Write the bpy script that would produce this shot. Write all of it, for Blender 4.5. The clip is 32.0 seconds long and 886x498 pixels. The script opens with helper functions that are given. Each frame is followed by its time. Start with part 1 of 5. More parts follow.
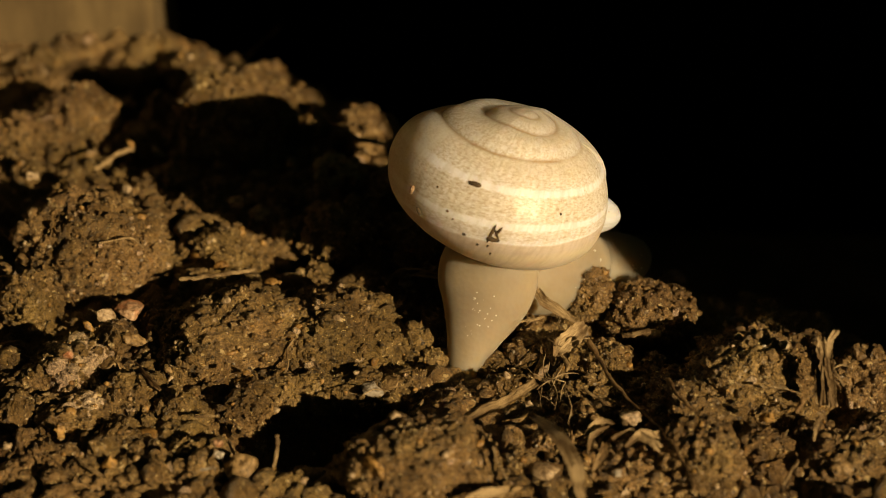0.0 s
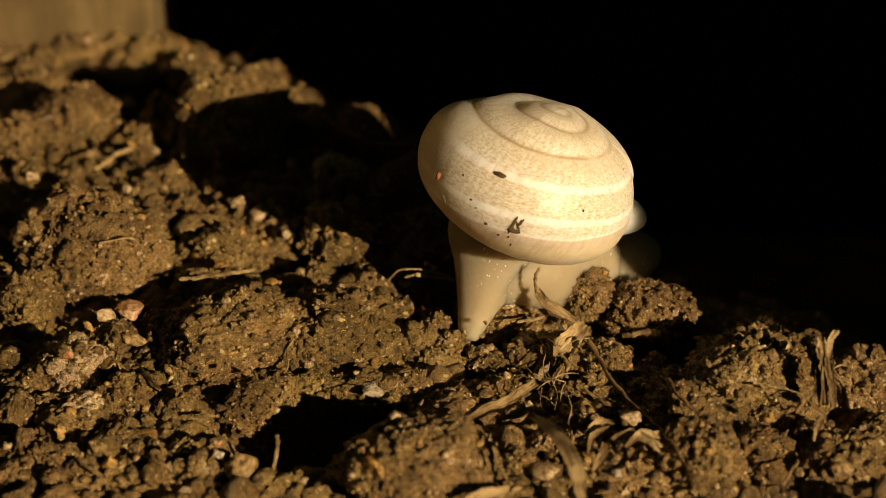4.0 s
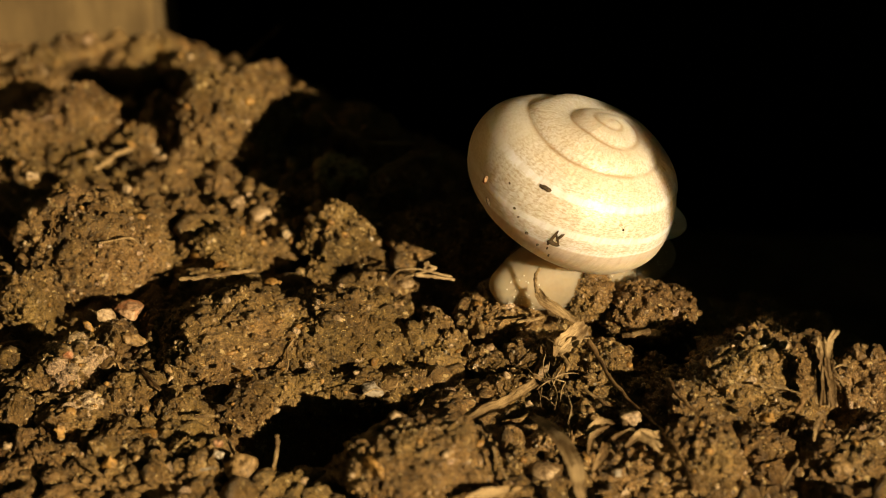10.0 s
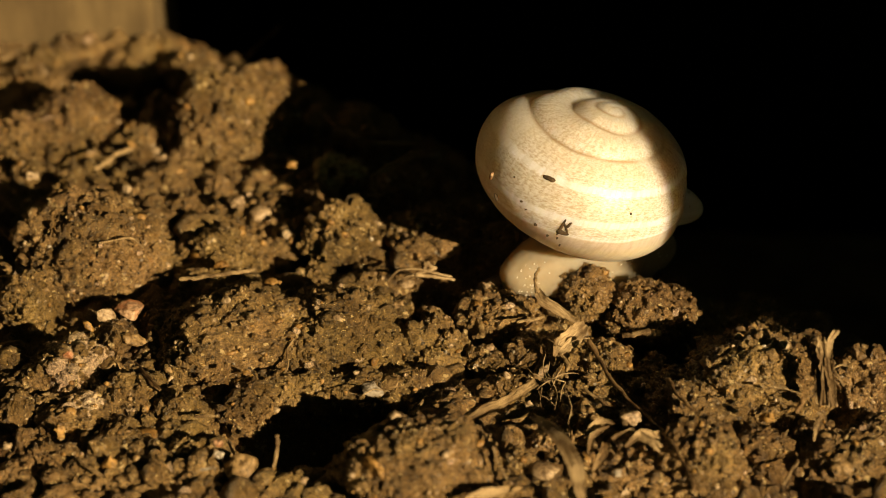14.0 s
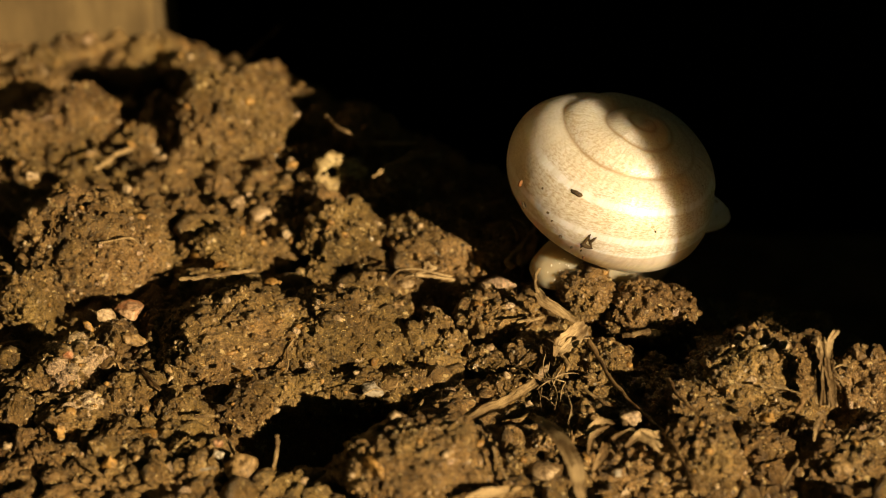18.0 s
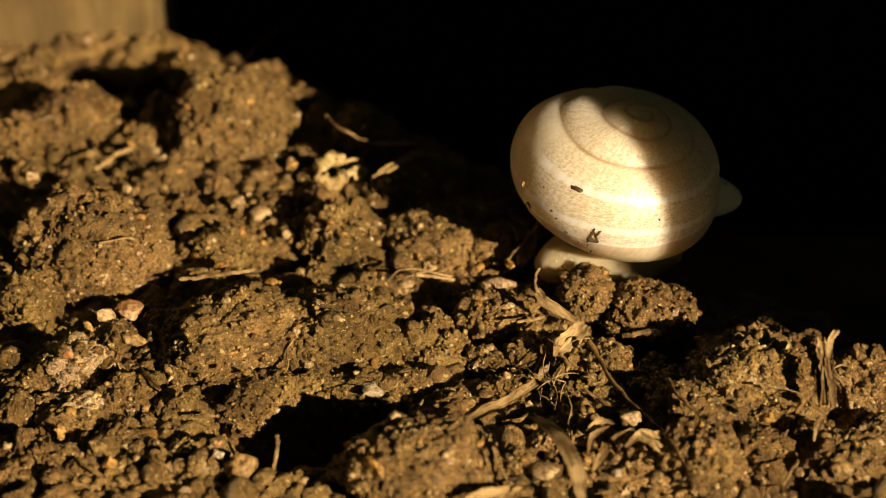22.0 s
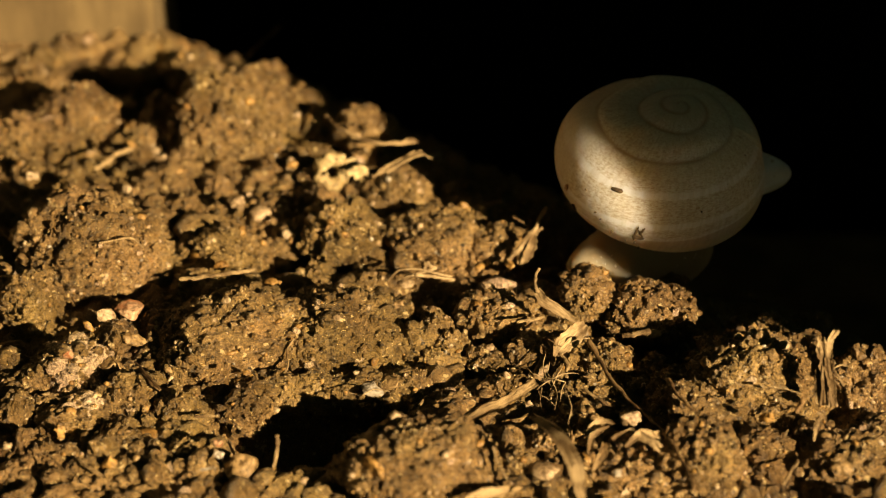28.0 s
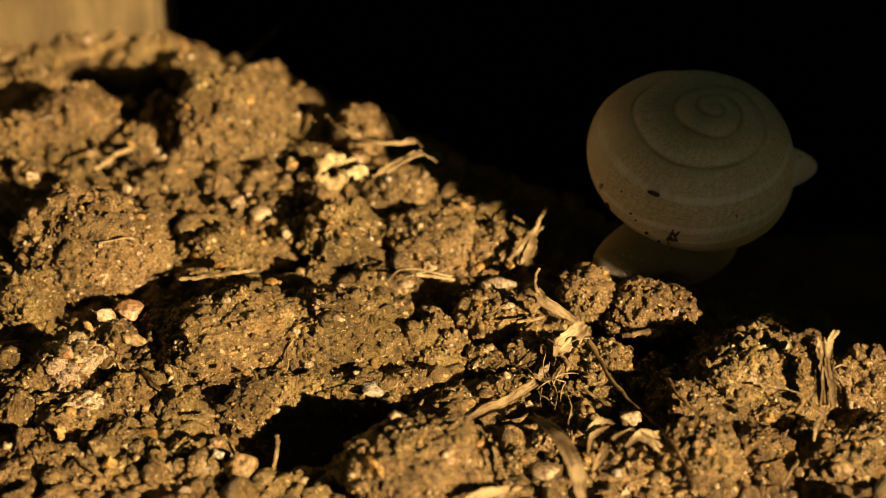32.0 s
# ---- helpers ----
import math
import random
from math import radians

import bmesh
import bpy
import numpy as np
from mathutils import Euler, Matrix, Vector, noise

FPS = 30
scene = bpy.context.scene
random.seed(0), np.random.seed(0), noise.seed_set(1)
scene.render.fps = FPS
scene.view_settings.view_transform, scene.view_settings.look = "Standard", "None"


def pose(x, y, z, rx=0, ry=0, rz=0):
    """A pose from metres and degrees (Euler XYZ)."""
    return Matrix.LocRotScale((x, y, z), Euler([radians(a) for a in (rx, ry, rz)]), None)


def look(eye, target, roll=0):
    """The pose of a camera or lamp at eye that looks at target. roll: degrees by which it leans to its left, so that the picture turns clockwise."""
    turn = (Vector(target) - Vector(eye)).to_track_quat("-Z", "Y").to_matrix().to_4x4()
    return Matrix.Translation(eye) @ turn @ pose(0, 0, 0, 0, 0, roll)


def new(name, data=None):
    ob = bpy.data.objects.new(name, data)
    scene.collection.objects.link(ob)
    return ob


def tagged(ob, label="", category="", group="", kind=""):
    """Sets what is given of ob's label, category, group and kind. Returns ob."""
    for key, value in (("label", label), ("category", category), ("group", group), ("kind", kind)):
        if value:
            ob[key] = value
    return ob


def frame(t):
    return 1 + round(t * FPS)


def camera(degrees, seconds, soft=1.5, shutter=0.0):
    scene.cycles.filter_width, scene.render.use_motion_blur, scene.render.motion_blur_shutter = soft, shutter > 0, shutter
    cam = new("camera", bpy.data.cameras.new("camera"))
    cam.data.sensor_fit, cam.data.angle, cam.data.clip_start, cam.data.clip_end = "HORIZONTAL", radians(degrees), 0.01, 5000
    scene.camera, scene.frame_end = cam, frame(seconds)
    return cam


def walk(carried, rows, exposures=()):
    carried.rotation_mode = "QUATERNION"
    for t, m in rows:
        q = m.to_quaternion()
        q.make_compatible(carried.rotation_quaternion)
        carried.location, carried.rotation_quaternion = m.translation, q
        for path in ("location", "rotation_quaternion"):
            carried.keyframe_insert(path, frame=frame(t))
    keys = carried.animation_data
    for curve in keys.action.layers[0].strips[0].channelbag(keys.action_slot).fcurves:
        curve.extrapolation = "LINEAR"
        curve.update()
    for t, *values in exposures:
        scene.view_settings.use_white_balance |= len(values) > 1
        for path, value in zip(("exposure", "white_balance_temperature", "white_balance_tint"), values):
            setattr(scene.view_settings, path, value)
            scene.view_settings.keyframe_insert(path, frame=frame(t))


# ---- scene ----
# The world is in metres; MM turns plan numbers in millimetres into metres.
MM = 0.001
EYE_Z = 0.1134
TILT = radians(32)
EYE = (0, -EYE_Z / math.tan(TILT), EYE_Z)
cam = camera(22, 32.0, soft=0.55)
cam.data.dof.use_dof = True
cam.data.dof.focus_distance = 0.1945
cam.data.dof.aperture_fstop = 30
walk(cam, [(0, look(EYE, (0, 0, 0))), (32, look(EYE, (0, 0, 0)))],
     exposures=[(0, 0.29, 8000, 13), (3, 0.43, 8000, 13), (9, 0.74, 8000, 13), (13, 0.78, 8000, 13), (20, 0.98, 8000, 13), (25, 1.25, 8000, 14), (28, 1.43, 8100, 14), (32, 1.52, 8100, 14)])

# ---- light: a low sun from behind the camera, a faint sky ----
SUN_EL = radians(21)
SUN_AZ = radians(42)
SUN_H = Vector((math.sin(SUN_AZ), -math.cos(SUN_AZ), 0))
SUN = SUN_H * math.cos(SUN_EL) + Vector((0, 0, math.sin(SUN_EL)))
world = bpy.data.worlds.new("world")
scene.world = world
world.use_nodes = True
wn = world.node_tree.nodes
sky = wn.new("ShaderNodeTexSky")
sky.sky_type, sky.sun_disc = "NISHITA", False
sky.sun_elevation = SUN_EL
sky.sun_rotation = math.atan2(SUN.x, SUN.y)
wn["Background"].inputs["Strength"].default_value = 0.0033
# the sky's light is tinted green so that the shade turns olive
sky_tint = wn.new("ShaderNodeMix")
sky_tint.data_type, sky_tint.blend_type = "RGBA", "MULTIPLY"
sky_tint.inputs[0].default_value = 1.0
sky_tint.inputs[7].default_value = (0.62, 1.0, 0.46, 1)
world.node_tree.links.new(sky.outputs[0], sky_tint.inputs[6])
world.node_tree.links.new(sky_tint.outputs[2], wn["Background"].inputs["Color"])
sun_data = bpy.data.lights.new("sun", "SUN")
sun_data.energy, sun_data.angle, sun_data.color = 4.6, radians(0.5), (1.0, 0.815, 0.515)
sun = new("sun", sun_data)
sun.matrix_world = look(tuple(SUN * 5), (0, 0, 0))


# ---- noise on arrays ----
_rng = np.random.RandomState(7)
_perm = _rng.permutation(4096)
_grad = _rng.normal(size=(4096, 3))
_grad /= np.linalg.norm(_grad, axis=1)[:, None]
_offs = _rng.rand(4096, 3)


def _hash(i, j, k):
    return _perm[(_perm[(_perm[i & 4095] + j) & 4095] + k) & 4095]


def perlin(p):
    """Gradient noise, about -0.7 to 0.7, at points p (n, 3)."""
    c = np.floor(p).astype(np.int64)
    f = p - c
    u = f * f * f * (f * (f * 6 - 15) + 10)
    total = np.zeros(len(p))
    for dx in (0, 1):
        for dy in (0, 1):
            for dz in (0, 1):
                g = _grad[_hash(c[:, 0] + dx, c[:, 1] + dy, c[:, 2] + dz)]
                dot = g[:, 0] * (f[:, 0] - dx) + g[:, 1] * (f[:, 1] - dy) + g[:, 2] * (f[:, 2] - dz)
                w = ((u[:, 0] if dx else 1 - u[:, 0]) * (u[:, 1] if dy else 1 - u[:, 1])
                     * (u[:, 2] if dz else 1 - u[:, 2]))
                total += w * dot
    return total


def fbm(p, octaves=3, gain=0.5):
    total, amp = np.zeros(len(p)), 1.0
    for i in range(octaves):
        total += amp * perlin(p * 2 ** i + 17.3 * i)
        amp *= gain
    return total


def crumbs(p):
    """Rounded grains: the distance to the nearest of scattered centres."""
    c = np.floor(p).astype(np.int64)
    best = np.full(len(p), 9.0)
    for dx in (-1, 0, 1):
        for dy in (-1, 0, 1):
            for dz in (-1, 0, 1):
                cell = c + (dx, dy, dz)
                q = cell + _offs[_hash(cell[:, 0], cell[:, 1], cell[:, 2])] - p
                np.minimum(best, (q * q).sum(1), out=best)
    return np.sqrt(best)


# ---- mesh helpers ----
def mesh_from(name, verts, faces, smooth=True):
    me = bpy.data.meshes.new(name)
    verts = np.asarray(verts, dtype=np.float32)
    faces = np.asarray(faces, dtype=np.int32)
    n = faces.shape[1]
    me.vertices.add(len(verts))
    me.vertices.foreach_set("co", verts.ravel())
    me.loops.add(faces.size)
    me.loops.foreach_set("vertex_index", faces.ravel())
    me.polygons.add(len(faces))
    me.polygons.foreach_set("loop_start", np.arange(0, faces.size, n, dtype=np.int32))
    if smooth:
        me.polygons.foreach_set("use_smooth", np.ones(len(faces), dtype=bool))
    me.update(calc_edges=True)
    return me


_ico = {}


def ico(level):
    if level not in _ico:
        bm = bmesh.new()
        bmesh.ops.create_icosphere(bm, subdivisions=level, radius=1)
        v = np.array([x.co[:] for x in bm.verts])
        f = np.array([[x.index for x in face.verts] for face in bm.faces])
        bm.free()
        _ico[level] = (v / np.linalg.norm(v, axis=1)[:, None], f)
    return _ico[level]


def put(name, me, material, parent=None, label="", category="", group="", kind=""):
    me.materials.append(material)
    ob = new(name, me)
    if parent:
        ob.parent = parent
    return tagged(ob, label, category, group, kind)


# ---- materials ----
def material(name):
    m = bpy.data.materials.new(name)
    m.use_nodes = True
    nt = m.node_tree
    return m, nt, nt.nodes["Principled BSDF"]


def node(nt, kind, **inputs):
    n = nt.nodes.new(kind)
    for k, v in inputs.items():
        n.inputs[k.replace("_", " ")].default_value = v
    return n


def ramp(nt, source, stops):
    n = nt.nodes.new("ShaderNodeValToRGB")
    els = n.color_ramp.elements
    els[0].position, els[0].color = stops[0][0], (*stops[0][1], 1)
    els[1].position, els[1].color = stops[-1][0], (*stops[-1][1], 1)
    for pos, col in stops[1:-1]:
        els.new(pos).color = (*col, 1)
    nt.links.new(source, n.inputs[0])
    return n.outputs[0]


def mix(nt, fac, a, b, mode="MIX"):
    n = nt.nodes.new("ShaderNodeMix")
    n.data_type, n.blend_type = "RGBA", mode
    for value, socket in ((fac, n.inputs[0]), (a, n.inputs[6]), (b, n.inputs[7])):
        if isinstance(value, (int, float)):
            socket.default_value = value
        elif isinstance(value, tuple):
            socket.default_value = (*value, 1)
        else:
            nt.links.new(value, socket)
    return n.outputs[2]


def bump(nt, bsdf, height, strength, distance):
    n = node(nt, "ShaderNodeBump", Strength=strength, Distance=distance)
    nt.links.new(height, n.inputs["Height"])
    nt.links.new(n.outputs[0], bsdf.inputs["Normal"])


def coords(nt, how="Object"):
    return nt.nodes.new("ShaderNodeTexCoord").outputs[how]


def tex(nt, kind, vec, scale, out=0, **inputs):
    n = node(nt, kind, Scale=scale, **inputs)
    nt.links.new(vec, n.inputs["Vector"])
    return n.outputs[out]


def soil_material(name, dark, mid, light, speck, speck_amount=0.5):
    """Crumbly earth: three scales of tone, pale mineral grains, dark spots for shaded pits, fine relief."""
    m, nt, b = material(name)
    vec = nt.nodes.new("ShaderNodeNewGeometry").outputs["Position"]
    big = tex(nt, "ShaderNodeTexNoise", vec, 170, Detail=4.0, Roughness=0.6)
    fine = tex(nt, "ShaderNodeTexNoise", vec, 1300, Detail=5.0, Roughness=0.75)
    dust = tex(nt, "ShaderNodeTexNoise", vec, 5200, Detail=3.0, Roughness=0.7)
    # grains and painted pits are uneven: the lookup is bent by noise
    wob = node(nt, "ShaderNodeTexNoise", Scale=2600.0, Detail=2.0)
    nt.links.new(vec, wob.inputs["Vector"])
    shift = nt.nodes.new("ShaderNodeVectorMath")
    shift.operation = "MULTIPLY_ADD"
    nt.links.new(wob.outputs["Color"], shift.inputs[0])
    shift.inputs[1].default_value = (0.0007, 0.0007, 0.0007)
    nt.links.new(vec, shift.inputs[2])
    bent = shift.outputs[0]
    col = ramp(nt, big, [(0.36, dark), (0.5, mid), (0.64, light)])
    hue = tex(nt, "ShaderNodeTexNoise", vec, 75, Detail=3.0, Roughness=0.65)
    col = mix(nt, 1.0, col, ramp(nt, hue, [(0.38, (0.95, 0.99, 0.90)), (0.5, (0.99, 0.98, 1.0)), (0.62, (1.03, 0.975, 1.04))]), "MULTIPLY")
    tone = ramp(nt, fine, [(0.36, (0.5, 0.46, 0.42)), (0.5, (0.98, 0.98, 0.98)), (0.64, (1.42, 1.4, 1.36))])
    col = mix(nt, 1.0, col, tone, "MULTIPLY")
    tone = ramp(nt, dust, [(0.34, (0.56, 0.54, 0.52)), (0.5, (1.0, 1.0, 1.0)), (0.66, (1.45, 1.44, 1.4))])
    col = mix(nt, 0.85, col, tone, "MULTIPLY")
    # pale grains also serve as glints; dark spots paint the shade of pits
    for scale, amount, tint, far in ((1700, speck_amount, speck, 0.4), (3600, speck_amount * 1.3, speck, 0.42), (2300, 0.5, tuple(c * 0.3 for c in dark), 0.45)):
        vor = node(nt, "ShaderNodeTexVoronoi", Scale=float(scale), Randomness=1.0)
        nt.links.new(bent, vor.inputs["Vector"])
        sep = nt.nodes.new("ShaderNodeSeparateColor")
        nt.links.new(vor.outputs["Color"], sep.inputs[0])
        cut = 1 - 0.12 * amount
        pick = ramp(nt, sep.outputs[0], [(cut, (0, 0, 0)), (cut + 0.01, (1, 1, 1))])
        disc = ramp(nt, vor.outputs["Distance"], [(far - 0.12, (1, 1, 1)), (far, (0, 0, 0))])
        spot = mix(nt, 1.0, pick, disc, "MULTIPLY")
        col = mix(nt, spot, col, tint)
        if scale == 3600:
            nt.links.new(mix(nt, spot, ramp(nt, fine, [(0.4, (0.30, 0.30, 0.30)), (0.6, (0.62, 0.62, 0.62))]), (0.16, 0.16, 0.16)), b.inputs["Roughness"])
    nt.links.new(col, b.inputs["Base Color"])
    b.inputs["Specular IOR Level"].default_value = 0.6
    # a broken film of moisture
    nt.links.new(ramp(nt, big, [(0.42, (0, 0, 0)), (0.62, (0.2, 0.2, 0.2))]), b.inputs["Coat Weight"])
    b.inputs["Coat Roughness"].default_value = 0.28
    bump(nt, b, mix(nt, 0.4, fine, dust), 1.0, 0.0009)
    return m


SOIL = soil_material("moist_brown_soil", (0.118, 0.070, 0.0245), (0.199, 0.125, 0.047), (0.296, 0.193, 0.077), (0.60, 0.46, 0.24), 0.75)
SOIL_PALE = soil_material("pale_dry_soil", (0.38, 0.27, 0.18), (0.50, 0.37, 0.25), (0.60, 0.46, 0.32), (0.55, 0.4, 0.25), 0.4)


def fibre_material(name, dark, light, rough=0.65, gloss=0.3, stain=0.35):
    """Dry plant fibre, streaked along the thing's own length (its x axis)."""
    m, nt, b = material(name)
    vec = nt.nodes.new("ShaderNodeUVMap").outputs[0]
    mp = node(nt, "ShaderNodeMapping", Scale=(5.0, 17.0, 1.0))
    nt.links.new(vec, mp.inputs["Vector"])
    streak = tex(nt, "ShaderNodeTexNoise", mp.outputs[0], 1.0, Detail=4.0, Roughness=0.65)
    pos = nt.nodes.new("ShaderNodeNewGeometry").outputs["Position"]
    blot = tex(nt, "ShaderNodeTexNoise", pos, 400, Detail=3.0)
    col = ramp(nt, streak, [(0.38, dark), (0.62, light)])
    col = mix(nt, 1.0, col, ramp(nt, blot, [(0.4, (stain, stain * 0.86, stain * 0.72)), (0.56, (1.1, 1.1, 1.1))]), "MULTIPLY")
    nt.links.new(col, b.inputs["Base Color"])
    b.inputs["Roughness"].default_value = rough
    b.inputs["Specular IOR Level"].default_value = gloss
    bump(nt, b, streak, 0.55, 0.0002)
    return m


LEAF = fibre_material("dry_leaf", (0.13, 0.08, 0.035), (0.46, 0.33, 0.17))
STRAW = fibre_material("straw", (0.09, 0.058, 0.027), (0.42, 0.30, 0.16))
TWIG = fibre_material("dark_root", (0.10, 0.06, 0.03), (0.24, 0.15, 0.07))
SPLINT = fibre_material("pale_split_straw", (0.19, 0.13, 0.07), (0.42, 0.315, 0.18), stain=0.4)
ROOT = fibre_material("pale_root", (0.26, 0.18, 0.095), (0.46, 0.35, 0.21))


def stone_material(name, a, c, rough=0.5):
    m, nt, b = material(name)
    vec = nt.nodes.new("ShaderNodeNewGeometry").outputs["Position"]
    n = tex(nt, "ShaderNodeTexNoise", vec, 350, Detail=5.0, Roughness=0.65)
    f = tex(nt, "ShaderNodeTexNoise", vec, 2400, Detail=4.0, Roughness=0.7)
    col = ramp(nt, n, [(0.42, a), (0.58, c)])
    col = mix(nt, 1.0, col, ramp(nt, f, [(0.36, (0.3, 0.26, 0.2)), (0.56, (1.1, 1.1, 1.1))]), "MULTIPLY")
    nt.links.new(col, b.inputs["Base Color"])
    b.inputs["Roughness"].default_value = rough
    bump(nt, b, f, 0.6, 0.0002)
    return m


STONE_TAN = stone_material("tan_stone", (0.17, 0.105, 0.045), (0.30, 0.20, 0.095))
STONE_RED = stone_material("red_brown_stone", (0.30, 0.105, 0.042), (0.46, 0.31, 0.2), 0.4)
STONE_PALE = stone_material("pale_stone", (0.26, 0.18, 0.105), (0.41, 0.31, 0.2))
STONE_AMBER = stone_material("amber_stone", (0.20, 0.105, 0.03), (0.34, 0.20, 0.065))
HUSK = stone_material("cream_husk", (0.28, 0.2, 0.09), (0.5, 0.41, 0.23), 0.6)
STONE_GREY = stone_material("grey_white_stone", (0.22, 0.19, 0.15), (0.42, 0.38, 0.33))


def shell_material():
    """Cream shell: mottled tan zones between white spiral lines, growth lines, dirt; the youngest part is plain beige."""
    m, nt, b = material("cream_banded_shell")
    at = nt.nodes.new("ShaderNodeAttribute")
    at.attribute_name = "spiral"
    sp = nt.nodes.new("ShaderNodeSeparateXYZ")
    nt.links.new(at.outputs["Vector"], sp.inputs[0])
    age = nt.nodes.new("ShaderNodeAttribute")
    age.attribute_name = "age"
    # x: place across the whorl, 0 at the base, 1 at the seam; y: angle in turns; z: distance from the seam
    white, cream, mottle, peach = (0.71, 0.715, 0.77), (0.595, 0.575, 0.575), (0.555, 0.53, 0.505), (0.525, 0.455, 0.41)
    lines = ramp(nt, sp.outputs[0], [
        (0.0, white), (0.185, (0.6, 0.53, 0.42)), (0.205, peach), (0.29, peach), (0.31, white), (0.36, cream), (0.455, cream),
        (0.475, white), (0.52, white), (0.54, mottle), (0.715, mottle), (0.735, white), (0.77, white), (0.79, cream),
        (0.9, (0.60, 0.56, 0.52)), (1.0, (0.62, 0.59, 0.55))])
    # short dashes along the spiral, worm-like where the bands are mottled
    mp = node(nt, "ShaderNodeMapping", Scale=(84.0, 150.0, 1.0))
    nt.links.new(at.outputs["Vector"], mp.inputs["Vector"])
    dash = tex(nt, "ShaderNodeTexNoise", mp.outputs[0], 1.0, Detail=2.0, Roughness=0.55, Distortion=0.6)
    mott = ramp(nt, dash, [(0.36, (0.82, 0.74, 0.62)), (0.47, (0.97, 0.95, 0.92)), (0.58, (1.12, 1.14, 1.18))])
    zone = ramp(nt, sp.outputs[0], [(0.20, (0, 0, 0)), (0.30, (0.25, 0.25, 0.25)), (0.36, (1, 1, 1)), (0.46, (0.9, 0.9, 0.9)), (0.48, (0.1, 0.1, 0.1)),
                                    (0.52, (0.1, 0.1, 0.1)), (0.54, (1, 1, 1)), (0.72, (1, 1, 1)), (0.74, (0.1, 0.1, 0.1)), (0.77, (0.1, 0.1, 0.1)), (0.79, (1, 1, 1)), (1.0, (0.6, 0.6, 0.6))])
    col = mix(nt, zone, lines, mix(nt, 1.0, lines, mott, "MULTIPLY"))
    # growth lines across the whorl
    mp2 = node(nt, "ShaderNodeMapping", Scale=(3.0, 150.0, 1.0))
    nt.links.new(at.outputs["Vector"], mp2.inputs["Vector"])
    grow = tex(nt, "ShaderNodeTexNoise", mp2.outputs[0], 1.0, Detail=3.0, Roughness=0.6)
    col = mix(nt, 0.5, col, ramp(nt, grow, [(0.36, (0.78, 0.74, 0.66)), (0.58, (1.06, 1.06, 1.06))]), "MULTIPLY")
    # the youngest growth
    obj = coords(nt)
    cloud = tex(nt, "ShaderNodeTexNoise", obj, 300, Detail=3.0)
    col = mix(nt, age.outputs["Fac"], ramp(nt, cloud, [(0.4, (0.56, 0.52, 0.47)), (0.6, (0.63, 0.59, 0.54))]), col)
    # brown dirt in specks
    dirt = tex(nt, "ShaderNodeTexNoise", obj, 1100, Detail=4.0, Roughness=0.7)
    patch = tex(nt, "ShaderNodeTexNoise", obj, 160, Detail=2.0)
    spots = mix(nt, 1.0, ramp(nt, dirt, [(0.62, (0, 0, 0)), (0.68, (1, 1, 1))]), ramp(nt, patch, [(0.48, (0, 0, 0)), (0.6, (1, 1, 1))]), "MULTIPLY")
    col = mix(nt, mix(nt, 1.0, spots, (0.7, 0.7, 0.7), "MULTIPLY"), col, (0.30, 0.2, 0.10))
    # brown line, broken, in the seam between whorls
    seam = ramp(nt, sp.outputs[2], [(0.0, (1, 1, 1)), (0.05, (0.6, 0.6, 0.6)), (0.14, (0, 0, 0))])
    broken = ramp(nt, cloud, [(0.38, (0.25, 0.25, 0.25)), (0.6, (0.85, 0.85, 0.85))])
    col = mix(nt, mix(nt, 1.0, seam, broken, "MULTIPLY"), col, (0.34, 0.23, 0.12))
    nt.links.new(col, b.inputs["Base Color"])
    nt.links.new(ramp(nt, dash, [(0.38, (0.46, 0.46, 0.46)), (0.62, (0.33, 0.33, 0.33))]), b.inputs["Roughness"])
    b.inputs["Specular IOR Level"].default_value = 0.5
    b.inputs["Subsurface Weight"].default_value = 0.8
    b.inputs["Subsurface Radius"].default_value = (1.0, 0.8, 0.55)
    b.inputs["Subsurface Scale"].default_value = 0.010
    bump(nt, b, mix(nt, 0.5, dash, grow), 0.3, 0.0002)
    return m


SHELL = shell_material()


def flesh_material():
    m, nt, b = material("pale_wet_flesh")
    obj = coords(nt)
    n = tex(nt, "ShaderNodeTexNoise", obj, 320, Detail=3.0)
    nt.links.new(ramp(nt, n, [(0.3, (0.26, 0.215, 0.16)), (0.7, (0.32, 0.27, 0.20))]), b.inputs["Base Color"])
    b.inputs["Subsurface Weight"].default_value = 0.85
    b.inputs["Subsurface Radius"].default_value = (1.0, 0.75, 0.5)
    b.inputs["Subsurface Scale"].default_value = 0.006
    b.inputs["Roughness"].default_value = 0.55
    b.inputs["Specular IOR Level"].default_value = 0.2
    v = tex(nt, "ShaderNodeTexVoronoi", obj, 2200)
    bump(nt, b, v, 0.14, 0.0001)
    return m


FLESH = flesh_material()
# glossy near-white: glints of the wet skin are put into this colour
GLINT_WHITE, nt, b = material("whitish_glint")
nt.links.new(ramp(nt, tex(nt, "ShaderNodeTexNoise", coords(nt), 900), [(0.3, (0.7, 0.68, 0.64)), (0.7, (0.82, 0.8, 0.76))]), b.inputs["Base Color"])
b.inputs["Roughness"].default_value = 0.08
b.inputs["Specular IOR Level"].default_value = 0.8

m, nt, b = material("dark_dirt_fleck")
nt.links.new(ramp(nt, tex(nt, "ShaderNodeTexNoise", coords(nt), 3000), [(0.3, (0.02, 0.013, 0.007)), (0.7, (0.09, 0.055, 0.025))]), b.inputs["Base Color"])
b.inputs["Roughness"].default_value = 0.8
FLECK = m


